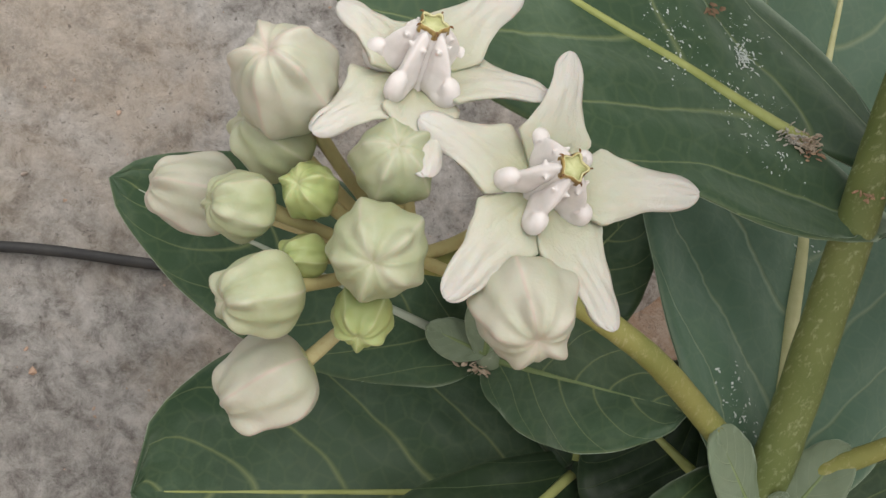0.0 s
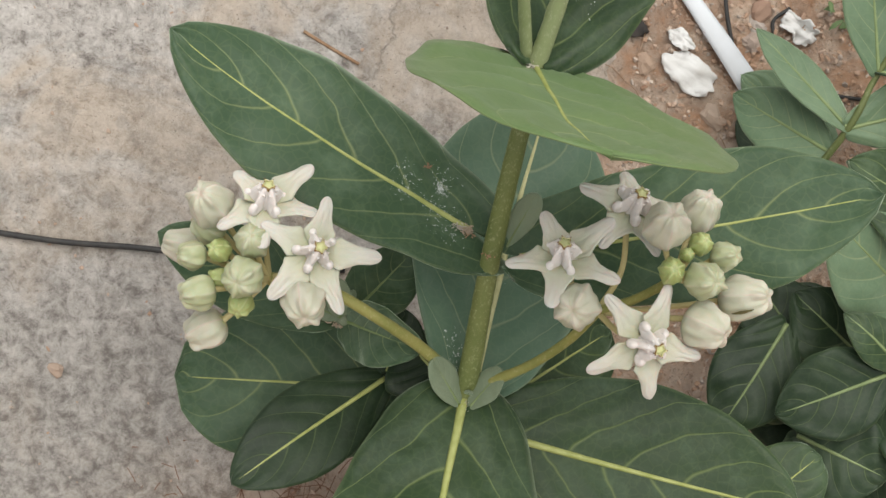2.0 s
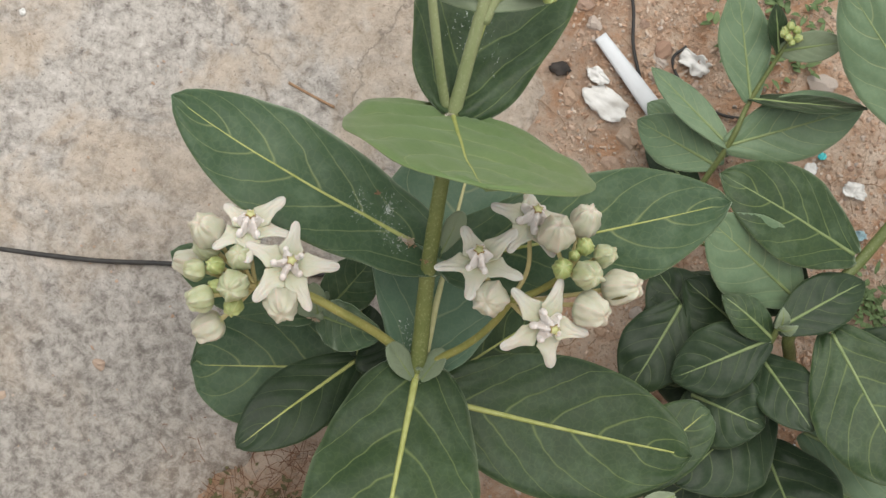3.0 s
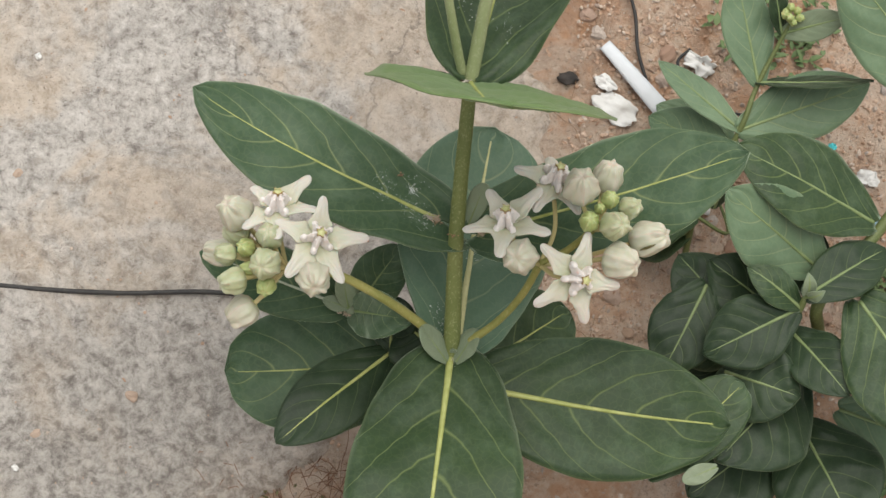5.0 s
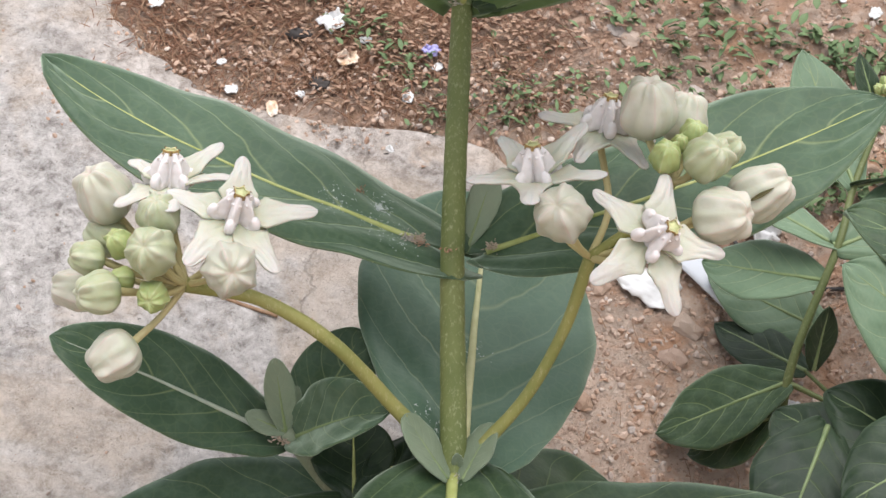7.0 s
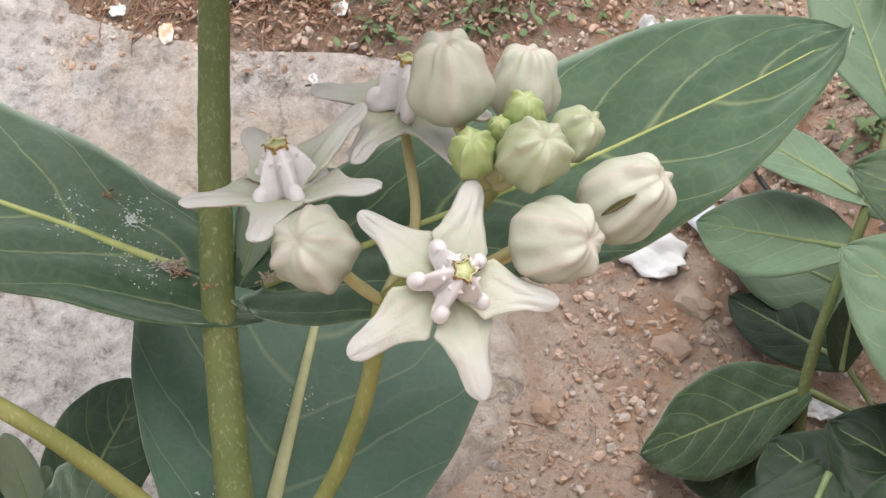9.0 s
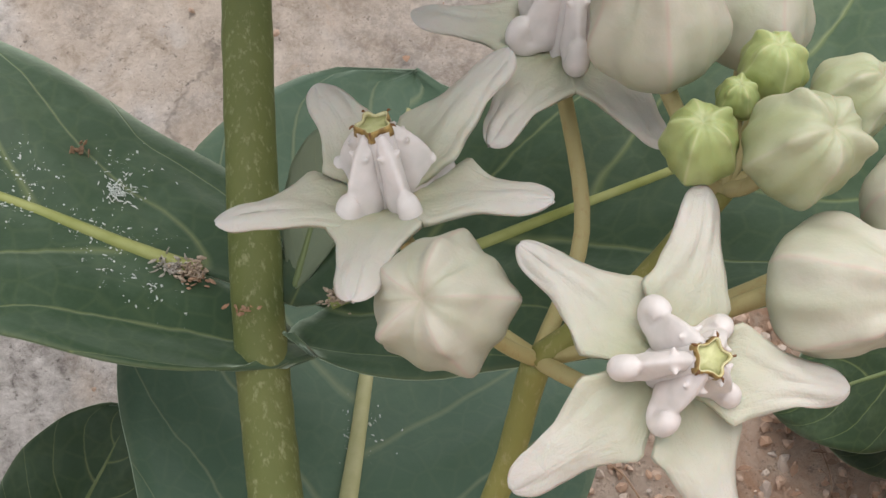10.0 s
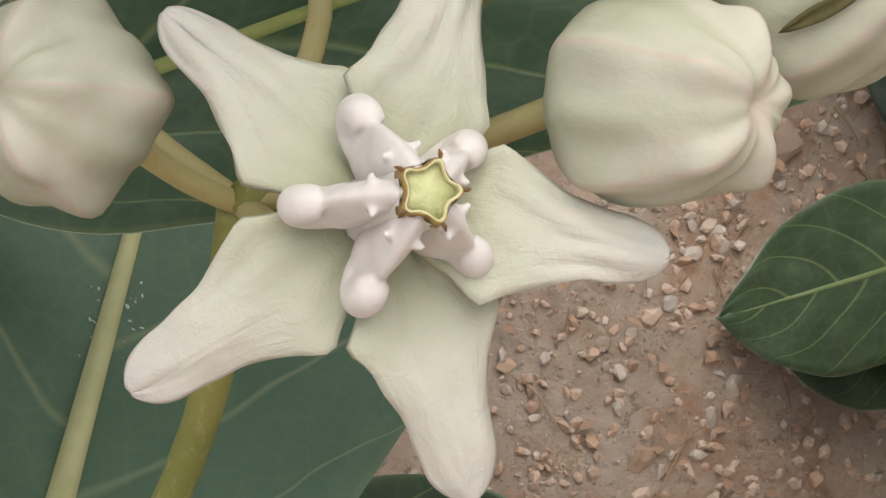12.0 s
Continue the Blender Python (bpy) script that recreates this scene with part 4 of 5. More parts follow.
flower(plant, (0.0466, -0.0379, 0.2319), ax5, full_tips((0.0466, -0.0379, 0.2319), ax5, [V(0.0466, -0.0379, 0.2319) + V(-0.021, 0.003, -0.008), None, None, None, None], radius=0.019, drop=0.003), HUBR, seed=5, bend=(0.004, 0, -0.004))

WHITE, PALE, GREEN = "large cream-white closed bud", "pale green closed bud", "small green closed bud"
for c, ax, r, mat, tall in (
    ((-0.1036, -0.0627, 0.2019), (-0.45, -0.10, 0.85), 0.0079, BUD_WHITE, 1.12), ((-0.1028, -0.0645, 0.1891), (-0.85, 0.1, 0.4), 0.0064, BUD_MID, 1.0),
    ((-0.1123, -0.0649, 0.1697), (-1.0, 0.0, 0.1), 0.0066, BUD_WHITE, 1.1), ((-0.1064, -0.0774, 0.1880), (-0.9, -0.25, 0.25), 0.0052, BUD_MID, 1.0),
    ((-0.0969, -0.0755, 0.1927), (-0.5, -0.3, 0.7), 0.0043, BUD_GREEN, 1.0), ((-0.0857, -0.0736, 0.2016), (-0.1, -0.2, 0.95), 0.0063, BUD_MID, 1.0),
    ((-0.0864, -0.0872, 0.1972), (-0.2, -0.75, 0.65), 0.0074, BUD_MID, 0.9), ((-0.1014, -0.0894, 0.1834), (-0.85, -0.45, 0.1), 0.0065, BUD_MID, 1.0),
    ((-0.0854, -0.0905, 0.1836), (-0.1, -0.9, 0.2), 0.0047, BUD_GREEN, 1.0), ((-0.0964, -0.0944, 0.1651), (-0.75, -0.45, -0.45), 0.0073, BUD_WHITE, 1.05),
    ((-0.0625, -0.0916, 0.1949), (0.15, -0.85, 0.35), 0.0080, BUD_WHITE, 0.9)):
    bud(plant, c, ax, r, mat, HUBL, spin=c[0] * 90, seed=c[1] * 100, tall=tall, label={BUD_WHITE: WHITE, BUD_MID: PALE, BUD_GREEN: GREEN}[mat])
for c, ax, r, mat, hub, tall in (
    ((0.0565, -0.0500, 0.2345), (-0.02, -0.10, 1.0), 0.0082, BUD_WHITE, HUBR2, 1.12), ((0.0696, -0.0354, 0.2247), (0.15, 0.25, 0.95), 0.0072, BUD_WHITE, HUBR2, 1.1),
    ((0.0709, -0.0503, 0.2267), (0.2, -0.1, 1.0), 0.0042, BUD_GREEN, HUBR2, 1.0), ((0.0813, -0.0506, 0.2223), (0.65, -0.1, 0.75), 0.0053, BUD_MID, HUBR2, 1.0),
    ((0.0742, -0.0646, 0.2262), (0.45, -0.45, 0.8), 0.0069, BUD_MID, HUBR2, 1.0), ((0.0619, -0.0629, 0.2252), (0.02, -0.35, 0.95), 0.0048, BUD_GREEN, HUBR2, 1.0),
    ((0.0664, -0.0556, 0.2261), (0.1, -0.2, 1.0), 0.0026, BUD_GREEN, HUBR2, 1.0), ((0.0916, -0.0616, 0.2143), (0.80, -0.05, 0.6), 0.0080, BUD_WHITE, HUBR, 1.18),
    ((0.0790, -0.0754, 0.2131), (0.85, -0.42, 0.35), 0.0083, BUD_WHITE, HUBR, 1.0), ((0.0316, -0.0782, 0.2125), (-0.25, -0.65, 0.70), 0.0082, BUD_WHITE, HUBR, 0.98)):
    bud(plant, c, ax, r, mat, hub, spin=c[0] * 90, seed=c[1] * 100, tall=tall, split=tall > 1.15, label={BUD_WHITE: WHITE, BUD_MID: PALE, BUD_GREEN: GREEN}[mat])
# undeveloped buds hidden among the stalks
for k, (dx, dy, dz, r) in enumerate(((-0.012, -0.008, 0.010, 0.0021), (-0.007, -0.009, 0.012, 0.0027), (-0.018, -0.006, 0.004, 0.0036))):
    bud(plant, HUBL + V(dx, dy, dz), (dx, dy, dz), r, BUD_GREEN, HUBL, spin=k, seed=k, stalk=0.0009)

# the young flower head above the upper leaves
part("flower_stalk", tube_bm([N1 + V(-0.004, 0.001, 0), N1 + V(-0.012, 0.010, 0.030), N1 + V(-0.026, 0.032, 0.085), N1 + V(-0.036, 0.050, 0.125)], (0.0024, 0.0022, 0.0020, 0.0020), 30, 14, wob=0.05), STEM_PALE, plant)
part("flower_stalk", tube_bm([TOP - 0.02 * UPWARD, TOP + V(0.007, 0.002, 0.000), TOP + V(0.016, 0.004, -0.001)], (0.0026, 0.0023, 0.0022), 16, 12), STEM_PALE, plant)
for k in range(13):
    a, q = 2.4 * k, 0.0022 + 0.0024 * math.sqrt(k)
    c = TOP + V(0.023, 0.004, 0.002) + V(q * math.cos(a), q * math.sin(a), 0.004 - 0.0002 * k)
    bud(plant, c, c - TOP - V(0.017, 0.003, -0.006), 0.0037 + 0.0006 * math.sin(k * 3.1), BUD_GREEN, TOP + V(0.016, 0.004, -0.001), spin=k, seed=k, stalk=0.0008, label=GREEN)
leaf(plant, TOP - 0.002 * UPWARD, TOP + V(-0.034, -0.002, 0.010), (0.3, -0.6, 0.7), 0.0085, seed=50, mat=LEAF_PALE, rib=0.0009)
leaf(plant, TOP - 0.012 * UPWARD, TOP + V(-0.040, 0.014, -0.002), (0.2, -0.6, 0.7), 0.011, seed=48, mat=LEAF_PALE, rib=0.0009)
leaf(plant, TOP - 0.012 * UPWARD, TOP + V(0.046, 0.020, 0.004), (-0.2, -0.5, 0.8), 0.010, seed=49, mat=LEAF_PALE, rib=0.0009)


def scatter(ob, count, size, lo, hi, mat, name, label, seed):
    """Small flattened flecks on a leaf's surface, between two stretches of its length."""
    rng = random.Random(seed)
    polys = ob.data.polygons
    n = len(polys)
    bm = bmesh.new()
    for _ in range(count):
        if _ % 60 == 0:
            ci, cj = 44 * (lo + (hi - lo) * rng.random() ** 1.4), rng.uniform(3, 15)
        q = polys[min(n - 1, max(0, int(ci + rng.gauss(0, 1.1)) * 18 + min(17, max(0, int(cj + rng.gauss(0, 0.7))))))]
        nrm = q.normal if q.normal.z > 0 else -q.normal
        off = Vector([rng.gauss(0, 0.0006) for _ in range(3)])
        c = q.center + nrm * 0.00035 + off - nrm * off.dot(nrm)
        r = size * (0.35 + 2.4 * rng.random() ** 3)
        m = Matrix.Translation(c) @ nrm.to_track_quat("Z", "Y").to_matrix().to_4x4() @ Matrix.Rotation(rng.uniform(0, 6.3), 4, "Z") @ Matrix.Diagonal((r * rng.uniform(0.8, 1.8), r * rng.uniform(0.4, 0.9), r * 0.3, 1))
        bmesh.ops.create_icosphere(bm, subdivisions=1, radius=1.0, matrix=m)
    p = part(name, bm, mat, ob, label)
    p["kind"] = "stuff"


scatter(leaf_a, 520, 0.00011, 0.12, 0.34, SPECK, "powder", "white powdery flecks", 3)
scatter(leaf_j, 160, 0.00013, 0.1, 0.7, SPECK, "powder", "white powdery flecks", 4)
scatter(leaf_d, 260, 0.00013, 0.10, 0.40, SPECK, "powder", "white powdery flecks", 5)


def lump(name, at, r, mat, parent, seed, squash=(1, 1, 1), label=""):
    """A small crumbly lump: dried wool and scales."""
    bm = bmesh.new()
    bmesh.ops.create_icosphere(bm, subdivisions=3, radius=1.0)
    for v in bm.verts:
        d = 1 + 0.45 * noise.noise(v.co * 1.7 + Vector((seed, 0, 0))) + 0.25 * noise.noise(v.co * 4.5 + Vector((0, seed, 0)))
        v.co = Vector(at) + Vector((v.co.x * squash[0], v.co.y * squash[1], v.co.z * squash[2])) * d * r
    return part(name, bm, mat, parent, label)


def tuft(at, r, mat, parent, seed, count=46, name="woolly_scar", label=""):
    """A frayed scar: many curled dry scales in a small heap."""
    r0 = random.Random(seed)
    bm = bmesh.new()
    at = Vector(at)
    for _ in range(count):
        o = at + Vector((r0.gauss(0, 0.45), r0.gauss(0, 0.35), r0.gauss(0, 0.28))) * r
        d = Vector((r0.uniform(-1, 1), r0.uniform(-1, 0.4), r0.uniform(-0.3, 1))).normalized()
        sd = d.orthogonal().normalized()
        up = sd.cross(d)
        l, w = r * r0.uniform(0.25, 0.65), r * r0.uniform(0.06, 0.15)
        rows = [[bm.verts.new(o + d * l * t + sd * w * k * u + up * l * (0.35 * t * t + 0.10 * abs(u))) for u in (-1, 0, 1)] for t, k in ((0, 0.5), (0.5, 1), (1, 0.25))]
        for p, q in zip(rows, rows[1:]):
            for j in range(2):
                bm.faces.new((p[j], p[j + 1], q[j + 1], q[j]))
    return thicken(part(name, bm, mat, parent, label), 0.00012)


WOOL = simple("dried_wool", (0.44, 0.33, 0.24), (0.58, 0.48, 0.38), 700, 0.95, 0.6, 0.001)
ROSY = simple("dried_bud_scale", (0.34, 0.19, 0.12), (0.48, 0.32, 0.21), 600, 0.8)
WOOL_LIGHT = simple("pale_wool", (0.46, 0.41, 0.35), (0.60, 0.56, 0.50), 700, 0.95, 0.6, 0.001)
tuft(V(-0.0100, -0.0348, 0.1755) + V(0.001, -0.002, 0.0025), 0.0022, WOOL, plant, 1, 90, label="grey-brown woolly scar")
tuft(V(-0.0100, -0.0348, 0.1755) + V(0.0018, -0.0030, 0.0018), 0.0019, ROSY, plant, 5, 22)
tuft(V(-0.0100, -0.0348, 0.1755) + V(-0.002, -0.001, 0.0022), 0.0022, WOOL_LIGHT, plant, 9, 110)
tuft(AX + V(-0.0012, -0.0046, 0.001), 0.0019, ROSY, plant, 2, 16, "dried_scale", "reddish dried bud scale")
tuft(AX + V(0.012, -0.003, 0.0020), 0.0020, WOOL, plant, 3, 60)
tuft(N3 + V(0, -0.005, 0.0005), 0.0026, WOOL_LIGHT, plant, 4, 80, label="pale woolly node")
tuft(SH + V(-0.001, -0.002, -0.002), 0.0026, WOOL, plant, 8, 40)
tuft(N1 + V(-0.002, -0.004, 0.001), 0.0024, WOOL_LIGHT, plant, 6, 40)
spot = V(-0.0282, -0.0150, 0.1842)
spot = min((v.co for v in leaf_a.data.vertices), key=lambda c: (c.xy - spot.xy).length)
spots = sorted((v.co for v in leaf_a.data.vertices), key=lambda c: (c.xy - V(-0.0205, -0.0235, 0).xy).length)[:9]
rng = random.Random(31)
web = bmesh.new()
for k in range(95):
    p, q = spots[0].lerp(rng.choice(spots), rng.random() ** 1.5), rng.choice(spots)
    d = (q - p).normalized() if (q - p).length > 1e-5 else V(1, 0, 0)
    l = rng.uniform(0.0003, 0.0013)
    o = p + V(rng.gauss(0, 0.0004), rng.gauss(0, 0.0010), 0.0009)
    tube_bm([o, o + d * l * 0.5 + V(0, 0, 0.0001), o + d * l], (0.00004, rng.uniform(0.00006, 0.00016), 0.00003), 4, 5, web)
part("powder", web, SPECK, leaf_a, "web-like white powder smear")["kind"] = "stuff"
husk = tuft(spot + V(0, 0, 0.0010), 0.0042, TWIG, None, 7, 9, "dry_husk")
tagged(husk, "small brown dried husk lying on the leaf", "husk")

# ---- the plants beside it ----
second = thing("milkweed_plant", "young milkweed with grey-green leaves and a small green flower head", "plant", "milkweed plants", (0.0120, -0.0010, 0.0000))
U, LO, HB = V(0.1476, 0.1142, 0.1295), V(0.1404, 0.0928, 0.1140), V(0.1234, 0.0648, 0.0688)
g2x, g2y = 0.1231, 0.0461
part("stem", tube_bm([V(g2x, g2y, ground_z(g2x, g2y) - 0.010), HB, LO, U, V(0.1609, 0.1392, 0.1547)], (0.0020, 0.0018, 0.0016, 0.0014, 0.0010), 50, 14, wob=0.05), STEM_DARK, second)
for k, (base, tip, up, half, mat) in enumerate((
    (U, (0.1289, 0.1627, 0.1646), (0.2, -0.75, 0.6), 0.0145, LEAF_GREY), (U, (0.2069, 0.1081, 0.1485), (0, 0.55, 0.85), 0.0125, LEAF_DARK_SHADED), (LO, (0.2096, 0.1218, 0.1304), (-0.1, -0.6, 0.8), 0.0185, LEAF_GREY),
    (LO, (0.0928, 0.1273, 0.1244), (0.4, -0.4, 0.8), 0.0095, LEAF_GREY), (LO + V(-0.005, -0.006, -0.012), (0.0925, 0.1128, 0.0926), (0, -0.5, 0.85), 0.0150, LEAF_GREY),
    (V(0.1609, 0.1392, 0.1547) - V(0.004, 0.004, 0.006), (0.1891, 0.1351, 0.1680), (-0.1, -0.6, 0.8), 0.0085, LEAF_PALE), (V(0.1609, 0.1392, 0.1547) - V(0.004, 0.004, 0.006), V(0.1609, 0.1392, 0.1547) + V(-0.012, 0.010, 0.016), (0.6, -0.6, 0.4), 0.0070, LEAF_DARK_SHADED),
    (HB, (0.0770, 0.0720, 0.0370), (0, -0.35, 0.93), 0.0175, LEAF), ((0.1482, 0.1201, 0.0589), (0.0991, 0.1379, 0.0734), (0, -0.5, 0.85), 0.0165, LEAF_GREY), ((0.1365, 0.0941, 0.0558), (0.1026, 0.1235, 0.0577), (0.1, -0.5, 0.85), 0.0110, LEAF_DARK_SHADED),
    (HB + V(0.010, 0.004, 0.004), HB + V(0.013, 0.008, 0.030), (0.3, -0.9, 0.2), 0.0065, LEAF_DARK_SHADED), (HB + V(-0.002, -0.004, -0.012), V(0.0900, 0.0690, 0.0300), (0, -0.4, 0.9), 0.0140, LEAF))):
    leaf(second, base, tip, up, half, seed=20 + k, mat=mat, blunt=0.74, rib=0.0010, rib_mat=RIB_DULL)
part("side_shoot", tube_bm([HB, V(0.1428, 0.0591, 0.0636), V(0.1365, 0.0941, 0.0558)], (0.0012, 0.0010, 0.0008), 14, 10), STEM_DARK, second)
for k in range(8):
    a = 2.4 * k
    c = V(0.1609, 0.1392, 0.1547) + V(0.0045 * math.cos(a), 0.0045 * math.sin(a), 0.0035 + 0.0006 * k)
    bud(second, c, c - V(0.1609, 0.1392, 0.1547), 0.0022, BUD_GREEN, V(0.1609, 0.1392, 0.1547), spin=k, seed=k, stalk=0.0007)

third = thing("milkweed_plant", "leafy dark green milkweed bush beside the soil, shade in its leaf colour", "plant", "milkweed plants", (0.0045, 0.006, -0.004))
QB, PS = V(0.1837, -0.0172, 0.1130), V(0.2275, 0.0346, 0.1197)
g3x, g3y = 0.2237, 0.0035
part("stem", tube_bm([V(g3x, g3y, ground_z(g3x, g3y) - 0.003), V(g3x * 0.4 + QB.x * 0.6, g3y * 0.4 + QB.y * 0.6, QB.z * 0.62), QB + V(0.012, 0.010, -0.012), PS, PS + V(0.035, 0.055, 0.045), PS + V(0.055, 0.10, 0.09)], (0.0036, 0.0036, 0.0034, 0.0032, 0.0030, 0.0028), 60, 14, wob=0.05), STEM_DARK, third)
part("side_shoot", tube_bm([V(g3x, g3y + 0.004, ground_z(g3x, g3y)), (V(0.1813, -0.0235, 0.0877) + V(g3x, g3y, 0)) / 2 + V(-0.004, 0, 0), V(0.1813, -0.0235, 0.0877), QB], (0.0026, 0.0023, 0.0020, 0.0018), 24, 12), STEM_DARK, third)
for k, (base, tip, up, half, mat) in enumerate((
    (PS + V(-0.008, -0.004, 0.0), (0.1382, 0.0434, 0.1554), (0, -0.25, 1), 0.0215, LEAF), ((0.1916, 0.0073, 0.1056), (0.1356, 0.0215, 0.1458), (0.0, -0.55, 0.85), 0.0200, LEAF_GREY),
    (PS + V(0.030, 0.048, 0.040), (0.1870, 0.1454, 0.2000), (-0.3, -0.65, 0.7), 0.0220, LEAF_GREY), (QB, (0.2276, 0.0196, 0.1125), (-0.2, -0.35, 0.9), 0.0130, LEAF_DARK_SHADED), ((0.1818, -0.0200, 0.1064), (0.1514, -0.0079, 0.1207), (0.2, -0.4, 0.9), 0.0085, LEAF),
    ((0.1813, -0.0235, 0.0877), (0.2105, -0.0616, 0.0903), (0.1, -0.55, 0.85), 0.0140, LEAF_DARK_SHADED), ((0.1524, -0.0154, 0.0795), (0.1205, 0.0225, 0.0827), (0.1, -0.5, 0.85), 0.0160, LEAF_DARK_SHADED), ((0.1827, -0.0122, 0.0786), (0.1341, 0.0083, 0.1009), (0.1, -0.45, 0.9), 0.0170, LEAF_DARK_SHADED),
    ((0.1664, -0.0132, 0.0601), (0.1155, -0.0081, 0.0541), (0, -0.5, 0.85), 0.0170, LEAF), ((0.2141, -0.0111, 0.1054), V(0.2141, -0.0111, 0.1054) + V(0.052, -0.072, -0.018), (0.1, -0.5, 0.85), 0.0280, LEAF), ((0.1973, -0.0482, 0.0334), V(0.1973, -0.0482, 0.0334) + V(0.030, -0.060, -0.005), (0, -0.5, 0.85), 0.0260, LEAF_DARK_SHADED),
    ((0.1893, -0.0317, 0.0600), (0.1462, -0.0913, 0.0607), (0, -0.5, 0.85), 0.0270, LEAF_DARK_SHADED), (QB + V(0.040, 0.010, -0.020), QB + V(0.095, -0.004, -0.014), (0, -0.5, 0.85), 0.0140, LEAF_DARK_SHADED),
    (PS + V(0.010, 0.012, 0.010), PS + V(0.075, 0.022, 0.000), (0, -0.4, 0.9), 0.0180, LEAF_GREY), (V(0.1973, -0.0482, 0.0334) + V(-0.010, 0, 0), V(0.1973, -0.0482, 0.0334) + V(-0.060, -0.045, -0.010), (0, -0.5, 0.85), 0.0230, LEAF_DARK_SHADED),
    (V(0.1893, -0.0317, 0.0600) + V(0.004, 0.012, -0.010), V(0.1664, -0.0132, 0.0601) + V(-0.045, 0.004, -0.014), (0, -0.5, 0.85), 0.0220, LEAF_DARK_SHADED), (V(0.1973, -0.0482, 0.0334) + V(0.020, 0.010, 0.006), V(0.1973, -0.0482, 0.0334) + V(0.085, -0.010, 0.004), (0, -0.5, 0.85), 0.0180, LEAF_GREY),
    (V(0.1664, -0.0132, 0.0601) + V(0.010, 0.020, 0.000), V(0.1155, -0.0081, 0.0541) + V(0.012, 0.034, 0.004), (0, -0.5, 0.85), 0.0170, LEAF_DARK_SHADED), ((0.1513, 0.0143, 0.0823), (0.1207, -0.0203, 0.0624), (0, -0.5, 0.85), 0.0165, LEAF_DARK_SHADED), ((0.1796, -0.0213, 0.1054), (0.1340, -0.0449, 0.0897), (0, -0.5, 0.85), 0.0165, LEAF_DARK_SHADED),
    ((0.1957, -0.0492, 0.0486), (0.1599, -0.0706, 0.0335), (0, -0.5, 0.85), 0.0165, LEAF_DARK_SHADED), ((0.1649, 0.0300, 0.0928), (0.2028, 0.0128, 0.0918), (0, -0.5, 0.85), 0.0165, LEAF_DARK_SHADED), ((0.1343, -0.0039, 0.0947), (0.1140, -0.0498, 0.0729), (0, -0.5, 0.85), 0.0165, LEAF_DARK_SHADED),
    ((0.2251, -0.0129, 0.0724), (0.2623, -0.0362, 0.0738), (0, -0.5, 0.85), 0.0165, LEAF_DARK_SHADED), ((0.1474, -0.0462, 0.0775), (0.1872, -0.0582, 0.0794), (0, -0.5, 0.85), 0.0180, LEAF_DARK_SHADED),
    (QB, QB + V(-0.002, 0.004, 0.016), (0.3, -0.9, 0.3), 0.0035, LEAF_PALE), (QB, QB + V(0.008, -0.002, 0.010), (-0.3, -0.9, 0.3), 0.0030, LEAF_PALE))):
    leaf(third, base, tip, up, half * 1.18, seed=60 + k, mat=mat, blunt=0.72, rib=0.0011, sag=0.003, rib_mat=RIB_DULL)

# ---- litter on the ground ----
def on_ground(x, y, lift=0.0):
    return Vector((x, y, ground_z(x, y) - 0.003 + relief(x, y) + lift))


SLOPE = Vector((0.0397, -0.5121, 1)).normalized()
TILT = SLOPE.to_track_quat("Z", "Y").to_matrix().to_4x4()
E1 = Vector((1, 0, -0.0397)).normalized()
E2 = SLOPE.cross(E1)


def ground_tube(name, pts, r, mat, label, category, lift=0.0, n=60, sides=10):
    path = [on_ground(x, y, r * 0.8 + lift) for x, y in pts]
    return tagged(part(name, tube_bm(path, (r, r), n, sides, wob=0.1), mat), label, category)


ground_tube("cable", [(-0.62, -0.034), (-0.40, -0.006), (-0.27, 0.0025), (-0.22, 0.005), (-0.178, 0.0070), (-0.138, 0.0125), (-0.10, 0.0150), (-0.05, 0.023)], 0.0014, CABLE, "thin black cable lying across the concrete", "cable", 0.0052, 90)
ground_tube("cable", [(0.0860, 0.2055), (0.0943, 0.1878), (0.0982, 0.1676), (0.1069, 0.1500), (0.1135, 0.1368)], 0.0010, CABLE, "thin black cable lying over the pale strip", "cable", 0.004, 50)
ground_tube("cable", [(0.1287, 0.1742), (0.1222, 0.1649), (0.1344, 0.1494), (0.1551, 0.1431), (0.1763, 0.1442)], 0.0009, CABLE, "thin black cable curled on the soil", "cable", 0.002, 50)
ground_tube("twig", [(-0.0915, 0.1138), (-0.0785, 0.1103), (-0.0635, 0.1058)], 0.0008, TWIG, "short brown dry twig on the concrete", "twig", 0.0050, 14)


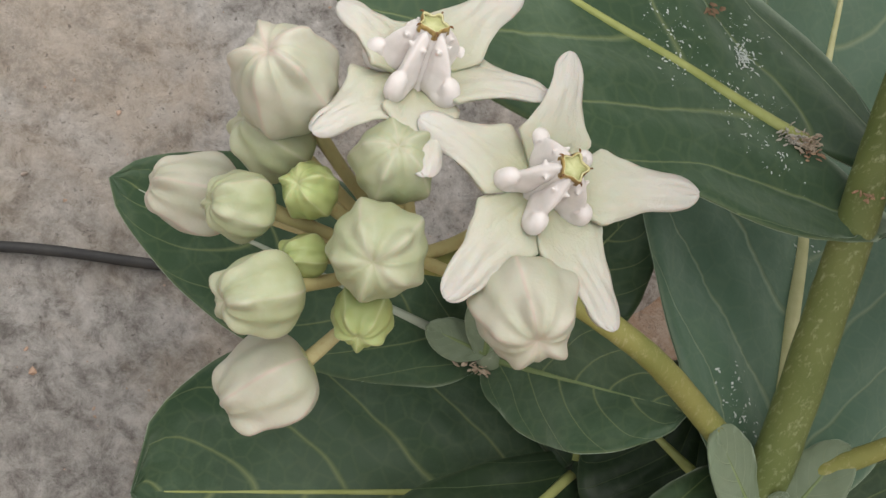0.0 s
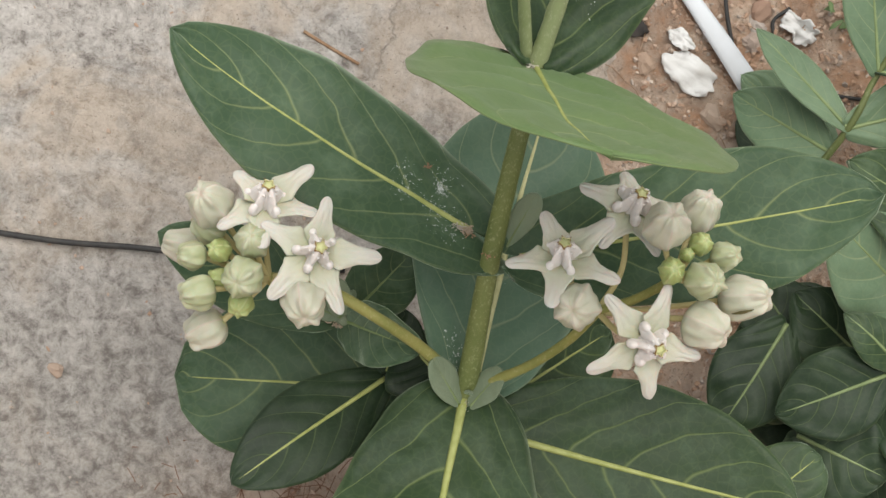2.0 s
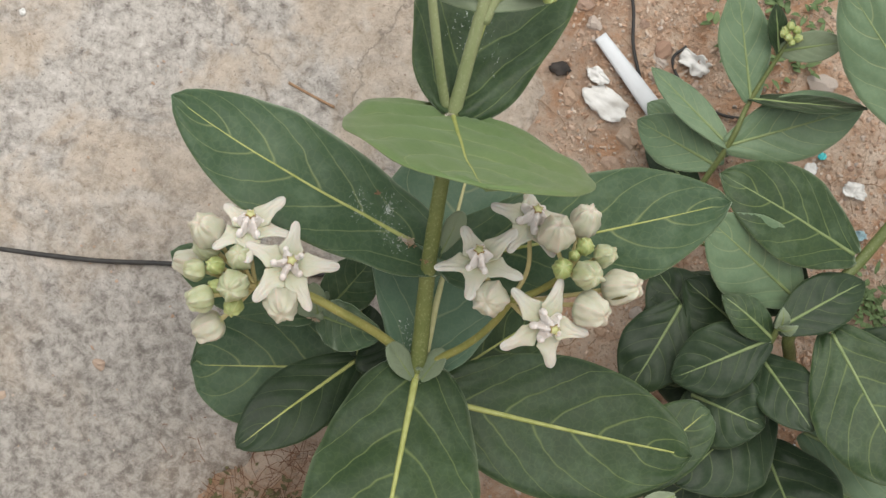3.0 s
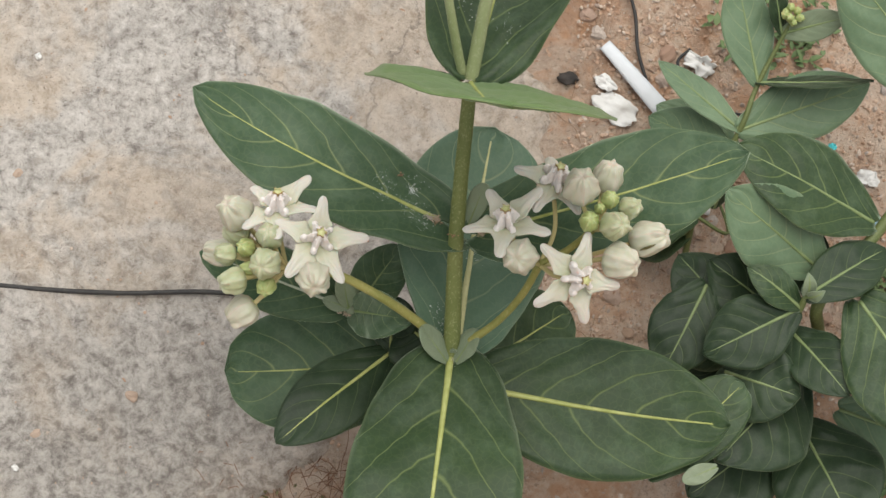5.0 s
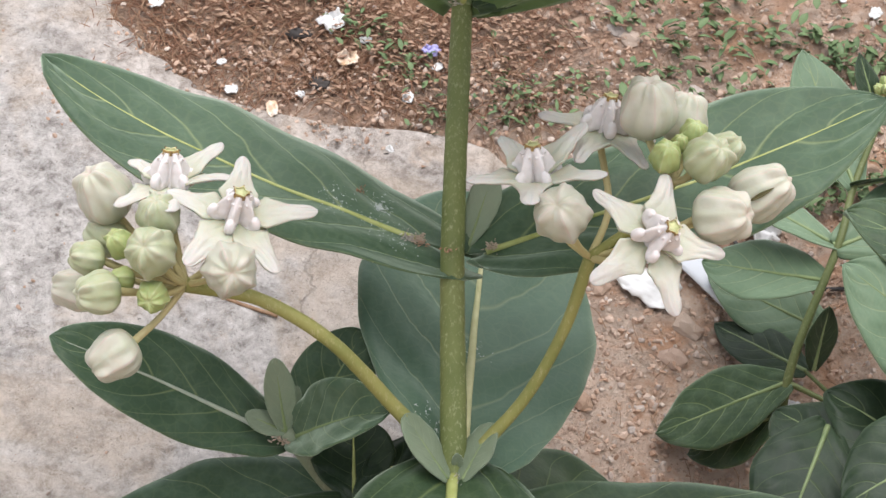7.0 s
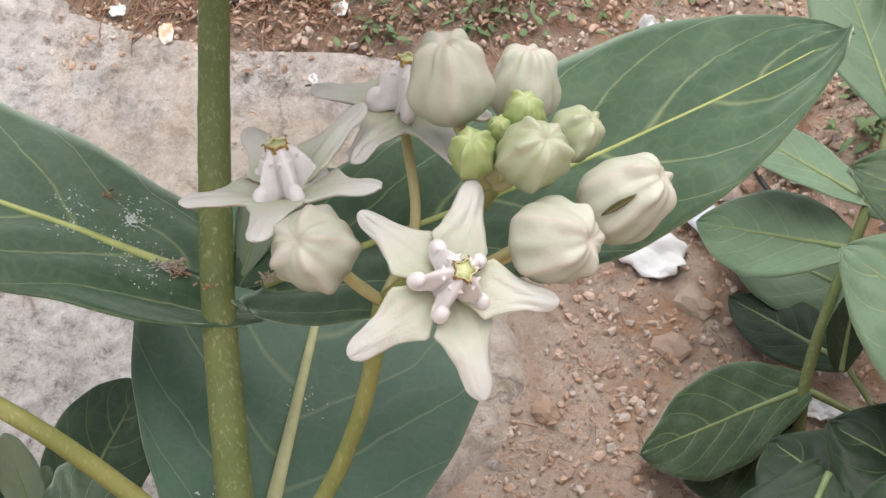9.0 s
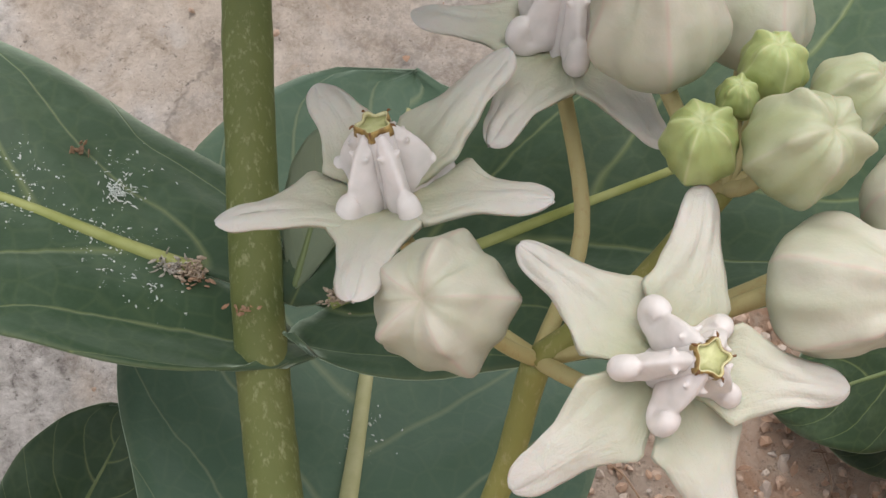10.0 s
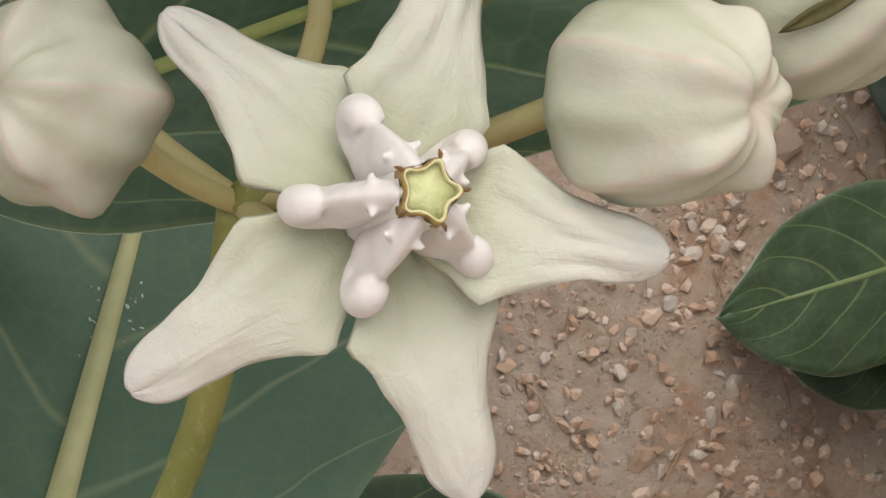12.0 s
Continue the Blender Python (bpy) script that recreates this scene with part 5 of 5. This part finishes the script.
def sheet(name, x, y, w, h, turn, mat, label, category, seed, crumple=0.003, rag=0.38, lift=0.004, t=0.0006):
    """A torn, slightly crumpled flat scrap lying on the ground."""
    bm = bmesh.new()
    n = 14
    o = on_ground(x, y, lift)
    d1 = E1 * math.cos(turn) + E2 * math.sin(turn)
    d2 = SLOPE.cross(d1)
    rows = []
    for i in range(n + 1):
        row = []
        for j in range(n + 1):
            u, v = 2 * j / n - 1, 2 * i / n - 1
            u, v = u * math.sqrt(1 - v * v * 0.42), v * math.sqrt(1 - u * u * 0.42)
            k = 1 + rag * noise.noise(Vector((u * 1.3, v * 1.3, seed))) + rag * 0.6 * noise.noise(Vector((u * 3.4, v * 3.4, seed + 9)))
            z = crumple * (noise.noise(Vector((u * 1.4, v * 1.4, seed + 3))) + 0.5 * noise.noise(Vector((u * 4, v * 4, seed + 5))))
            row.append(bm.verts.new(o + d1 * u * w / 2 * k + d2 * v * h / 2 * k + SLOPE * z))
        rows.append(row)
    for i in range(n):
        for j in range(n):
            bm.faces.new((rows[i][j], rows[i][j + 1], rows[i + 1][j + 1], rows[i + 1][j]))
    return tagged(thicken(part(name, bm, mat), t), label, category)


def strip(a, b, w, mat):
    ax_, ay_ = a
    bx, by = b
    bm = bmesh.new()
    p, q = on_ground(ax_, ay_, 0.003), on_ground(bx, by, 0.0035)
    d = (q - p).normalized()
    sd = SLOPE.cross(d)
    rows = []
    for i in range(21):
        t = i / 20
        c = p + (q - p) * t + SLOPE * 0.0015 * math.sin(3 * t)
        wide = w * (0.62 + 0.38 * t)
        rows.append([bm.verts.new(c + sd * wide * u + SLOPE * (0.0011 * (1 - u * u))) for u in (-1, -0.6, 0, 0.6, 1)])
    for a_, b_ in zip(rows, rows[1:]):
        for j in range(4):
            bm.faces.new((a_[j], a_[j + 1], b_[j + 1], b_[j]))
    return tagged(thicken(part("plastic_strip", bm, mat), 0.0012), "long flat pale grey plastic strip on the soil", "strip")


strip((0.0785, 0.1698), (0.1250, 0.1308), 0.0058, PLASTIC)
sheet("paper_scrap", 0.0885, 0.1375, 0.028, 0.016, -0.45, PAPER, "torn white scrap of paper on the soil", "paper", 1, 0.003, 0.30)
sheet("paper_scrap", 0.0811, 0.1492, 0.014, 0.008, -0.5, PAPER, "torn white scrap of paper on the soil", "paper", 2)
sheet("paper_scrap", 0.1350, 0.1658, 0.020, 0.011, -0.4, PAPER, "crumpled white scrap of paper on the soil", "paper", 3, 0.005)
sheet("paper_scrap", 0.2380, 0.1169, 0.013, 0.010, -0.3, PAPER, "small white scrap of paper on the soil", "paper", 4)
sheet("paper_scrap", 0.1112, 0.0655, 0.006, 0.004, -0.4, PAPER, "torn white scrap of paper on the soil", "paper", 5)
sheet("paper_scrap", 0.0893, 0.2073, 0.012, 0.009, 0.2, PAPER, "crumpled white scrap of paper on the soil", "paper", 6, 0.006)
sheet("paper_scrap", 0.1427, 0.0901, 0.012, 0.007, 0.0, PAPER, "torn white scrap of paper on the soil", "paper", 7)
sheet("paper_scrap", 0.1275, 0.0766, 0.010, 0.006, 0.5, PAPER, "torn white scrap of paper on the soil", "paper", 8)
sheet("paper_scrap", 0.2247, -0.0202, 0.012, 0.010, 0.3, PLASTIC, "crumpled grey plastic scrap under the leaves", "scrap", 9, 0.006)
sheet("paper_scrap", 0.2444, -0.0204, 0.012, 0.010, 0.9, PLASTIC, "crumpled grey plastic scrap under the leaves", "scrap", 10, 0.006)
sheet("paper_scrap", -0.0526, 0.2472, 0.012, 0.011, 0.6, PAPER, "crumpled white scrap of paper on dry litter", "paper", 11, 0.006)
sheet("paper_scrap", -0.0443, 0.2292, 0.009, 0.008, 0.3, WRAP, "faded beige wrapper scrap on dry litter", "scrap", 12)
sheet("paper_scrap", -0.0746, 0.2004, 0.005, 0.009, 0.2, WRAP, "small white and orange wrapper on the ground", "scrap", 13, 0.002, 0.15)
sheet("paper_scrap", -0.0075, 0.2359, 0.008, 0.005, 0.1, VIOLET, "small violet wrapper scrap on the soil", "scrap", 14)
sheet("bottle_cap", 0.2169, 0.1320, 0.0046, 0.0040, 0.1, BLUE, "tiny cyan plastic piece on the soil", "plastic piece", 15, 0.001, 0.1, 0.004, 0.0014)
sheet("paper_scrap", 0.2444, 0.0942, 0.009, 0.006, 0.2, FADED_BLUE, "faded blue plastic scrap on the soil", "scrap", 16)
for k, (x, y, w) in enumerate(((-0.0931, 0.2091, 0.006), (-0.1307, 0.2475, 0.007), (-0.0166, 0.2126, 0.006), (-0.0229, 0.1867, 0.004), (-0.0632, 0.2096, 0.004), (-0.0987, 0.2227, 0.004),
                               (0.1947, 0.2791, 0.007), (-0.2450, 0.1226, 0.004), (-0.2273, -0.0854, 0.004), (-0.0369, 0.2410, 0.005), (-0.0044, 0.2292, 0.005), (0.2114, 0.1239, 0.010), (0.1796, 0.2862, 0.006))):
    sheet("paper_scrap", x, y, w, w * 0.75, k * 0.7, PAPER, "tiny white scrap on the ground", "paper", 20 + k, 0.0012, 0.3, 0.0062 if k in (7, 8) else 0.003)


def stone_mesh(seed):
    bm = bmesh.new()
    bmesh.ops.create_icosphere(bm, subdivisions=2, radius=1.0)
    for v in bm.verts:
        v.co *= 1 + 0.55 * noise.noise(v.co * 0.9 + Vector((seed * 3.7, 0, 0))) + 0.28 * noise.noise(v.co * 2.1 + Vector((0, seed, 0)))
        v.co.z *= 0.62
    me = bpy.data.meshes.new("stone")
    bm.to_mesh(me)
    bm.free()
    me.materials.append(STONE)
    return me


rng = random.Random(5)
MESHES = [stone_mesh(k) for k in range(7)]


def in_soil(x, y):
    if y > 0.215:
        return x > -0.145 + rng.uniform(-0.01, 0.01)
    edge = 0.062 if y > 0.11 else 0.045 + (y - 0.07) * 0.4
    return x > edge


made = 0
while made < 150:
    x, y = rng.uniform(0.03, 0.28), rng.uniform(0.0, 0.27)
    if not in_soil(x, y):
        continue
    r = 0.0014 + 0.0032 * rng.random() ** 2.5
    ob = new("stone", MESHES[made % 7])
    ob.matrix_world = Matrix.Translation(on_ground(x, y, r * 0.2)) @ TILT @ Matrix.Rotation(rng.uniform(0, 6.3), 4, "Z") @ Matrix.Diagonal((r * rng.uniform(0.9, 1.5), r, r, 1))
    tagged(ob, "small rough stone half sunk in red soil", "stone", "stones on the soil")
    made += 1


def grit(name, count, area, size, mat, label, category, seed, lift=0.0, test=None):
    """Uncountable small pieces as one object."""
    r0 = random.Random(seed)
    base = bmesh.new()
    bmesh.ops.create_icosphere(base, subdivisions=1, radius=1.0)
    vs = [v.co.copy() for v in base.verts]
    fs = [[v.index for v in f.verts] for f in base.faces]
    base.free()
    verts, faces = [], []
    k = 0
    while k < count:
        x, y = r0.uniform(area[0], area[1]), r0.uniform(area[2], area[3])
        if test and not test(x, y):
            continue
        r = size * (0.35 + 1.6 * r0.random() ** 3)
        q = Euler((r0.uniform(0, 6), r0.uniform(0, 6), r0.uniform(0, 6))).to_matrix()
        o = on_ground(x, y, lift + r * 0.25)
        sc = Vector((r * r0.uniform(0.8, 1.6), r, r * r0.uniform(0.5, 0.9)))
        off = len(verts)
        for v in vs:
            w = Vector((v.x * sc.x, v.y * sc.y, v.z * sc.z)) * (1 + 0.30 * r0.uniform(-1, 1))
            verts.append(o + q @ w)
        faces += [[i + off for i in f] for f in fs]
        k += 1
    me = bpy.data.meshes.new(name)
    me.from_pydata([tuple(v) for v in verts], [], faces)
    me.materials.append(mat)
    return tagged(new(name, me), label, category, kind="stuff")


grit("gravel", 15000, (-0.16, 0.34, -0.10, 0.46), 0.0009, PEBBLE, "mixed red and grey gravel scattered over the soil", "gravel", 1, 0.0, lambda x, y: in_soil(x, y))
grit("gravel", 9000, (0.035, 0.28, -0.02, 0.28), 0.00085, PEBBLE, "coarse red and grey gravel on the soil", "gravel", 7, 0.0, lambda x, y: in_soil(x, y))
grit("gravel", 2200, (-0.20, 0.08, 0.185, 0.235), 0.0008, PEBBLE, "fine gravel along the broken concrete edge", "gravel", 8, 0.002)
grit("gravel", 900, (-0.14, -0.02, -0.20, -0.05), 0.0009, PEBBLE, "mixed gravel at the broken concrete edge", "gravel", 2, 0.0)
grit("gravel", 900, (-0.42, 0.05, -0.12, 0.30), 0.0006, PEBBLE, "fine grit lying on the concrete", "grit", 3, 0.0050, lambda x, y: not in_soil(x, y))


def strands(name, count, area, length, r, mat, label, category, seed, test=None):
    r0 = random.Random(seed)
    bm = bmesh.new()
    k = 0
    while k < count:
        x, y = r0.uniform(area[0], area[1]), r0.uniform(area[2], area[3])
        if test and not test(x, y):
            continue
        a, l = r0.uniform(0, 6.28), length * r0.uniform(0.4, 1.3)
        b = a + r0.uniform(-0.7, 0.7)
        p0 = on_ground(x, y, 0.0012)
        p1 = on_ground(x + l / 2 * math.cos(a), y + l / 2 * math.sin(a), r0.uniform(0.001, 0.004))
        p2 = on_ground(x + l / 2 * (math.cos(a) + math.cos(b)), y + l / 2 * (math.sin(a) + math.sin(b)), 0.001)
        tube_bm([p0, p1, p2], (r, r * 0.5), 5, 4, bm, cap=False)
        k += 1
    ob = part(name, bm, mat)
    return tagged(ob, label, category, kind="stuff")


strands("dry_straw", 1500, (-0.165, 0.05, 0.208, 0.34), 0.020, 0.00030, ROOT, "dark brown rootlets matted over the soil", "dry grass", 11)
strands("dry_straw", 1100, (-0.16, 0.04, 0.205, 0.34), 0.022, 0.00024, STRAW, "matted brown dry grass and rootlets", "dry grass", 1)
strands("dry_straw", 520, (-0.13, -0.02, -0.19, -0.055), 0.016, 0.0003, ROOT, "brown dry grass at the concrete edge", "dry grass", 2)
strands("dry_straw", 160, (0.04, 0.30, 0.0, 0.30), 0.016, 0.00025, TWIG, "thin dry stalks lying on the soil", "dry grass", 3)


def weeds(name, spots, count, size, seed, label, mat=None, flat=0.9, category="weeds"):
    """Low weeds: many small bent leaves round the given spots."""
    r0 = random.Random(seed)
    verts, faces = [], []
    for _ in range(count):
        sx, sy, spread = spots[r0.randrange(len(spots))]
        x, y = sx + r0.gauss(0, spread), sy + r0.gauss(0, spread * 0.7)
        o = on_ground(x, y, r0.uniform(0.000, 0.006))
        a = r0.uniform(0, 6.28)
        d = Vector((math.cos(a), math.sin(a), r0.uniform(0.1, 1) * flat)).normalized()
        sd = d.cross(Vector((0, 0, 1))).normalized()
        l, w = size * r0.uniform(0.6, 1.5), size * r0.uniform(0.18, 0.34)
        off = len(verts)
        up = sd.cross(d)
        for t, ww, z in ((0, 0.15, 0), (0.35, 1, 0.10), (0.7, 0.8, 0.08), (1, 0.05, -0.05)):
            for u in (-1, 0, 1):
                verts.append(tuple(o + d * l * t + sd * w * ww * u + up * l * (z + 0.06 * abs(u))))
        for i in range(3):
            for j in range(2):
                q = off + i * 3 + j
                faces.append((q, q + 1, q + 4, q + 3))
    me = bpy.data.meshes.new(name)
    me.from_pydata(verts, [], faces)
    me.materials.append(mat or WEED)
    me.polygons.foreach_set("use_smooth", [True] * len(me.polygons))
    return tagged(new(name, me), label, category, kind="stuff")


weeds("weeds", ((-0.0372, 0.2458, 0.007), (-0.0194, 0.2280, 0.007), (0.0035, 0.2079, 0.008), (-0.0610, 0.2636, 0.005), (0.0468, 0.2175, 0.012), (0.0854, 0.2687, 0.016), (0.1155, 0.2354, 0.014), (0.0658, 0.2284, 0.020), (0.0305, 0.2131, 0.010)),
      430, 0.0042, 1, "low green weeds creeping over the litter")
weeds("weeds", ((0.1746, 0.2528, 0.012), (0.2022, 0.2486, 0.018), (0.2126, 0.2398, 0.014), (0.1473, 0.2670, 0.020), (0.1760, 0.1824, 0.016), (0.1792, 0.1914, 0.018), (0.1076, 0.2540, 0.024)), 520, 0.0066, 2, "leafy green weeds on the soil")
weeds("weeds", ((0.2616, 0.0564, 0.014), (0.2749, -0.0427, 0.020), (0.2957, -0.0490, 0.020)), 500, 0.0060, 3, "small green weeds under the bush")
weeds("leaf_litter", ((-0.0755, 0.2435, 0.030), (-0.0155, 0.2335, 0.026), (0.0245, 0.2485, 0.026), (-0.1055, 0.2685, 0.02), (-0.0455, 0.2885, 0.03), (0.0645, 0.2885, 0.04)), 2200, 0.0033, 4, "crushed brown leaf litter on the soil", HUSKS, 0.15, "leaf litter")
weeds("leaf_litter", ((-0.0705, -0.1072, 0.014), (-0.0555, -0.1372, 0.018), (-0.0805, -0.1272, 0.014), (-0.0455, -0.1022, 0.012), (-0.0855, -0.1522, 0.02)), 1500, 0.0040, 5, "dull mossy litter at the concrete edge", MOSS, 0.3, "leaf litter")
weeds("leaf_litter", ((0.1685, 0.0948, 0.05), (0.1255, 0.1578, 0.05), (0.2055, 0.1578, 0.05), (0.1085, 0.0748, 0.03)), 420, 0.0030, 6, "small brown dry leaf bits on the soil", HUSKS, 0.15, "leaf litter")
for k, (x, y, r) in enumerate(((-0.0675, 0.2418, 0.0042), (-0.0229, 0.1867, 0.0028), (-0.0558, 0.2189, 0.004), (0.0595, 0.1506, 0.0045), (0.2043, 0.2748, 0.005))):
    ob = lump("charred_lump", on_ground(x, y, 0.001), r, BLACK, None, 30 + k, (1.2, 1, 0.6))
    tagged(ob, "black charred lump lying in the litter", "lump")
for k, (x, y, r) in enumerate(((0.0959, 0.1562, 0.0050), (0.1158, 0.1712, 0.0050), (0.0671, 0.1376, 0.0042), (0.2105, 0.1699, 0.0070), (0.2127, 0.0916, 0.0060), (0.2226, 0.0963, 0.0060), (0.0979, 0.1078, 0.0045), (-0.2480, 0.0620, 0.0024), (-0.2662, 0.0554, 0.0026), (-0.1684, -0.0427, 0.0030), (-0.2190, -0.0660, 0.0024))):
    ob = new("stone", MESHES[k % 7])
    ob.matrix_world = Matrix.Translation(on_ground(x, y, r * 0.25 + (0.004 if k > 6 else 0))) @ TILT @ Matrix.Rotation(k, 4, "Z") @ Matrix.Diagonal((r * 1.3, r, r * 0.9, 1))
    tagged(ob, "larger rough stone lying on the ground", "stone", "stones on the soil")
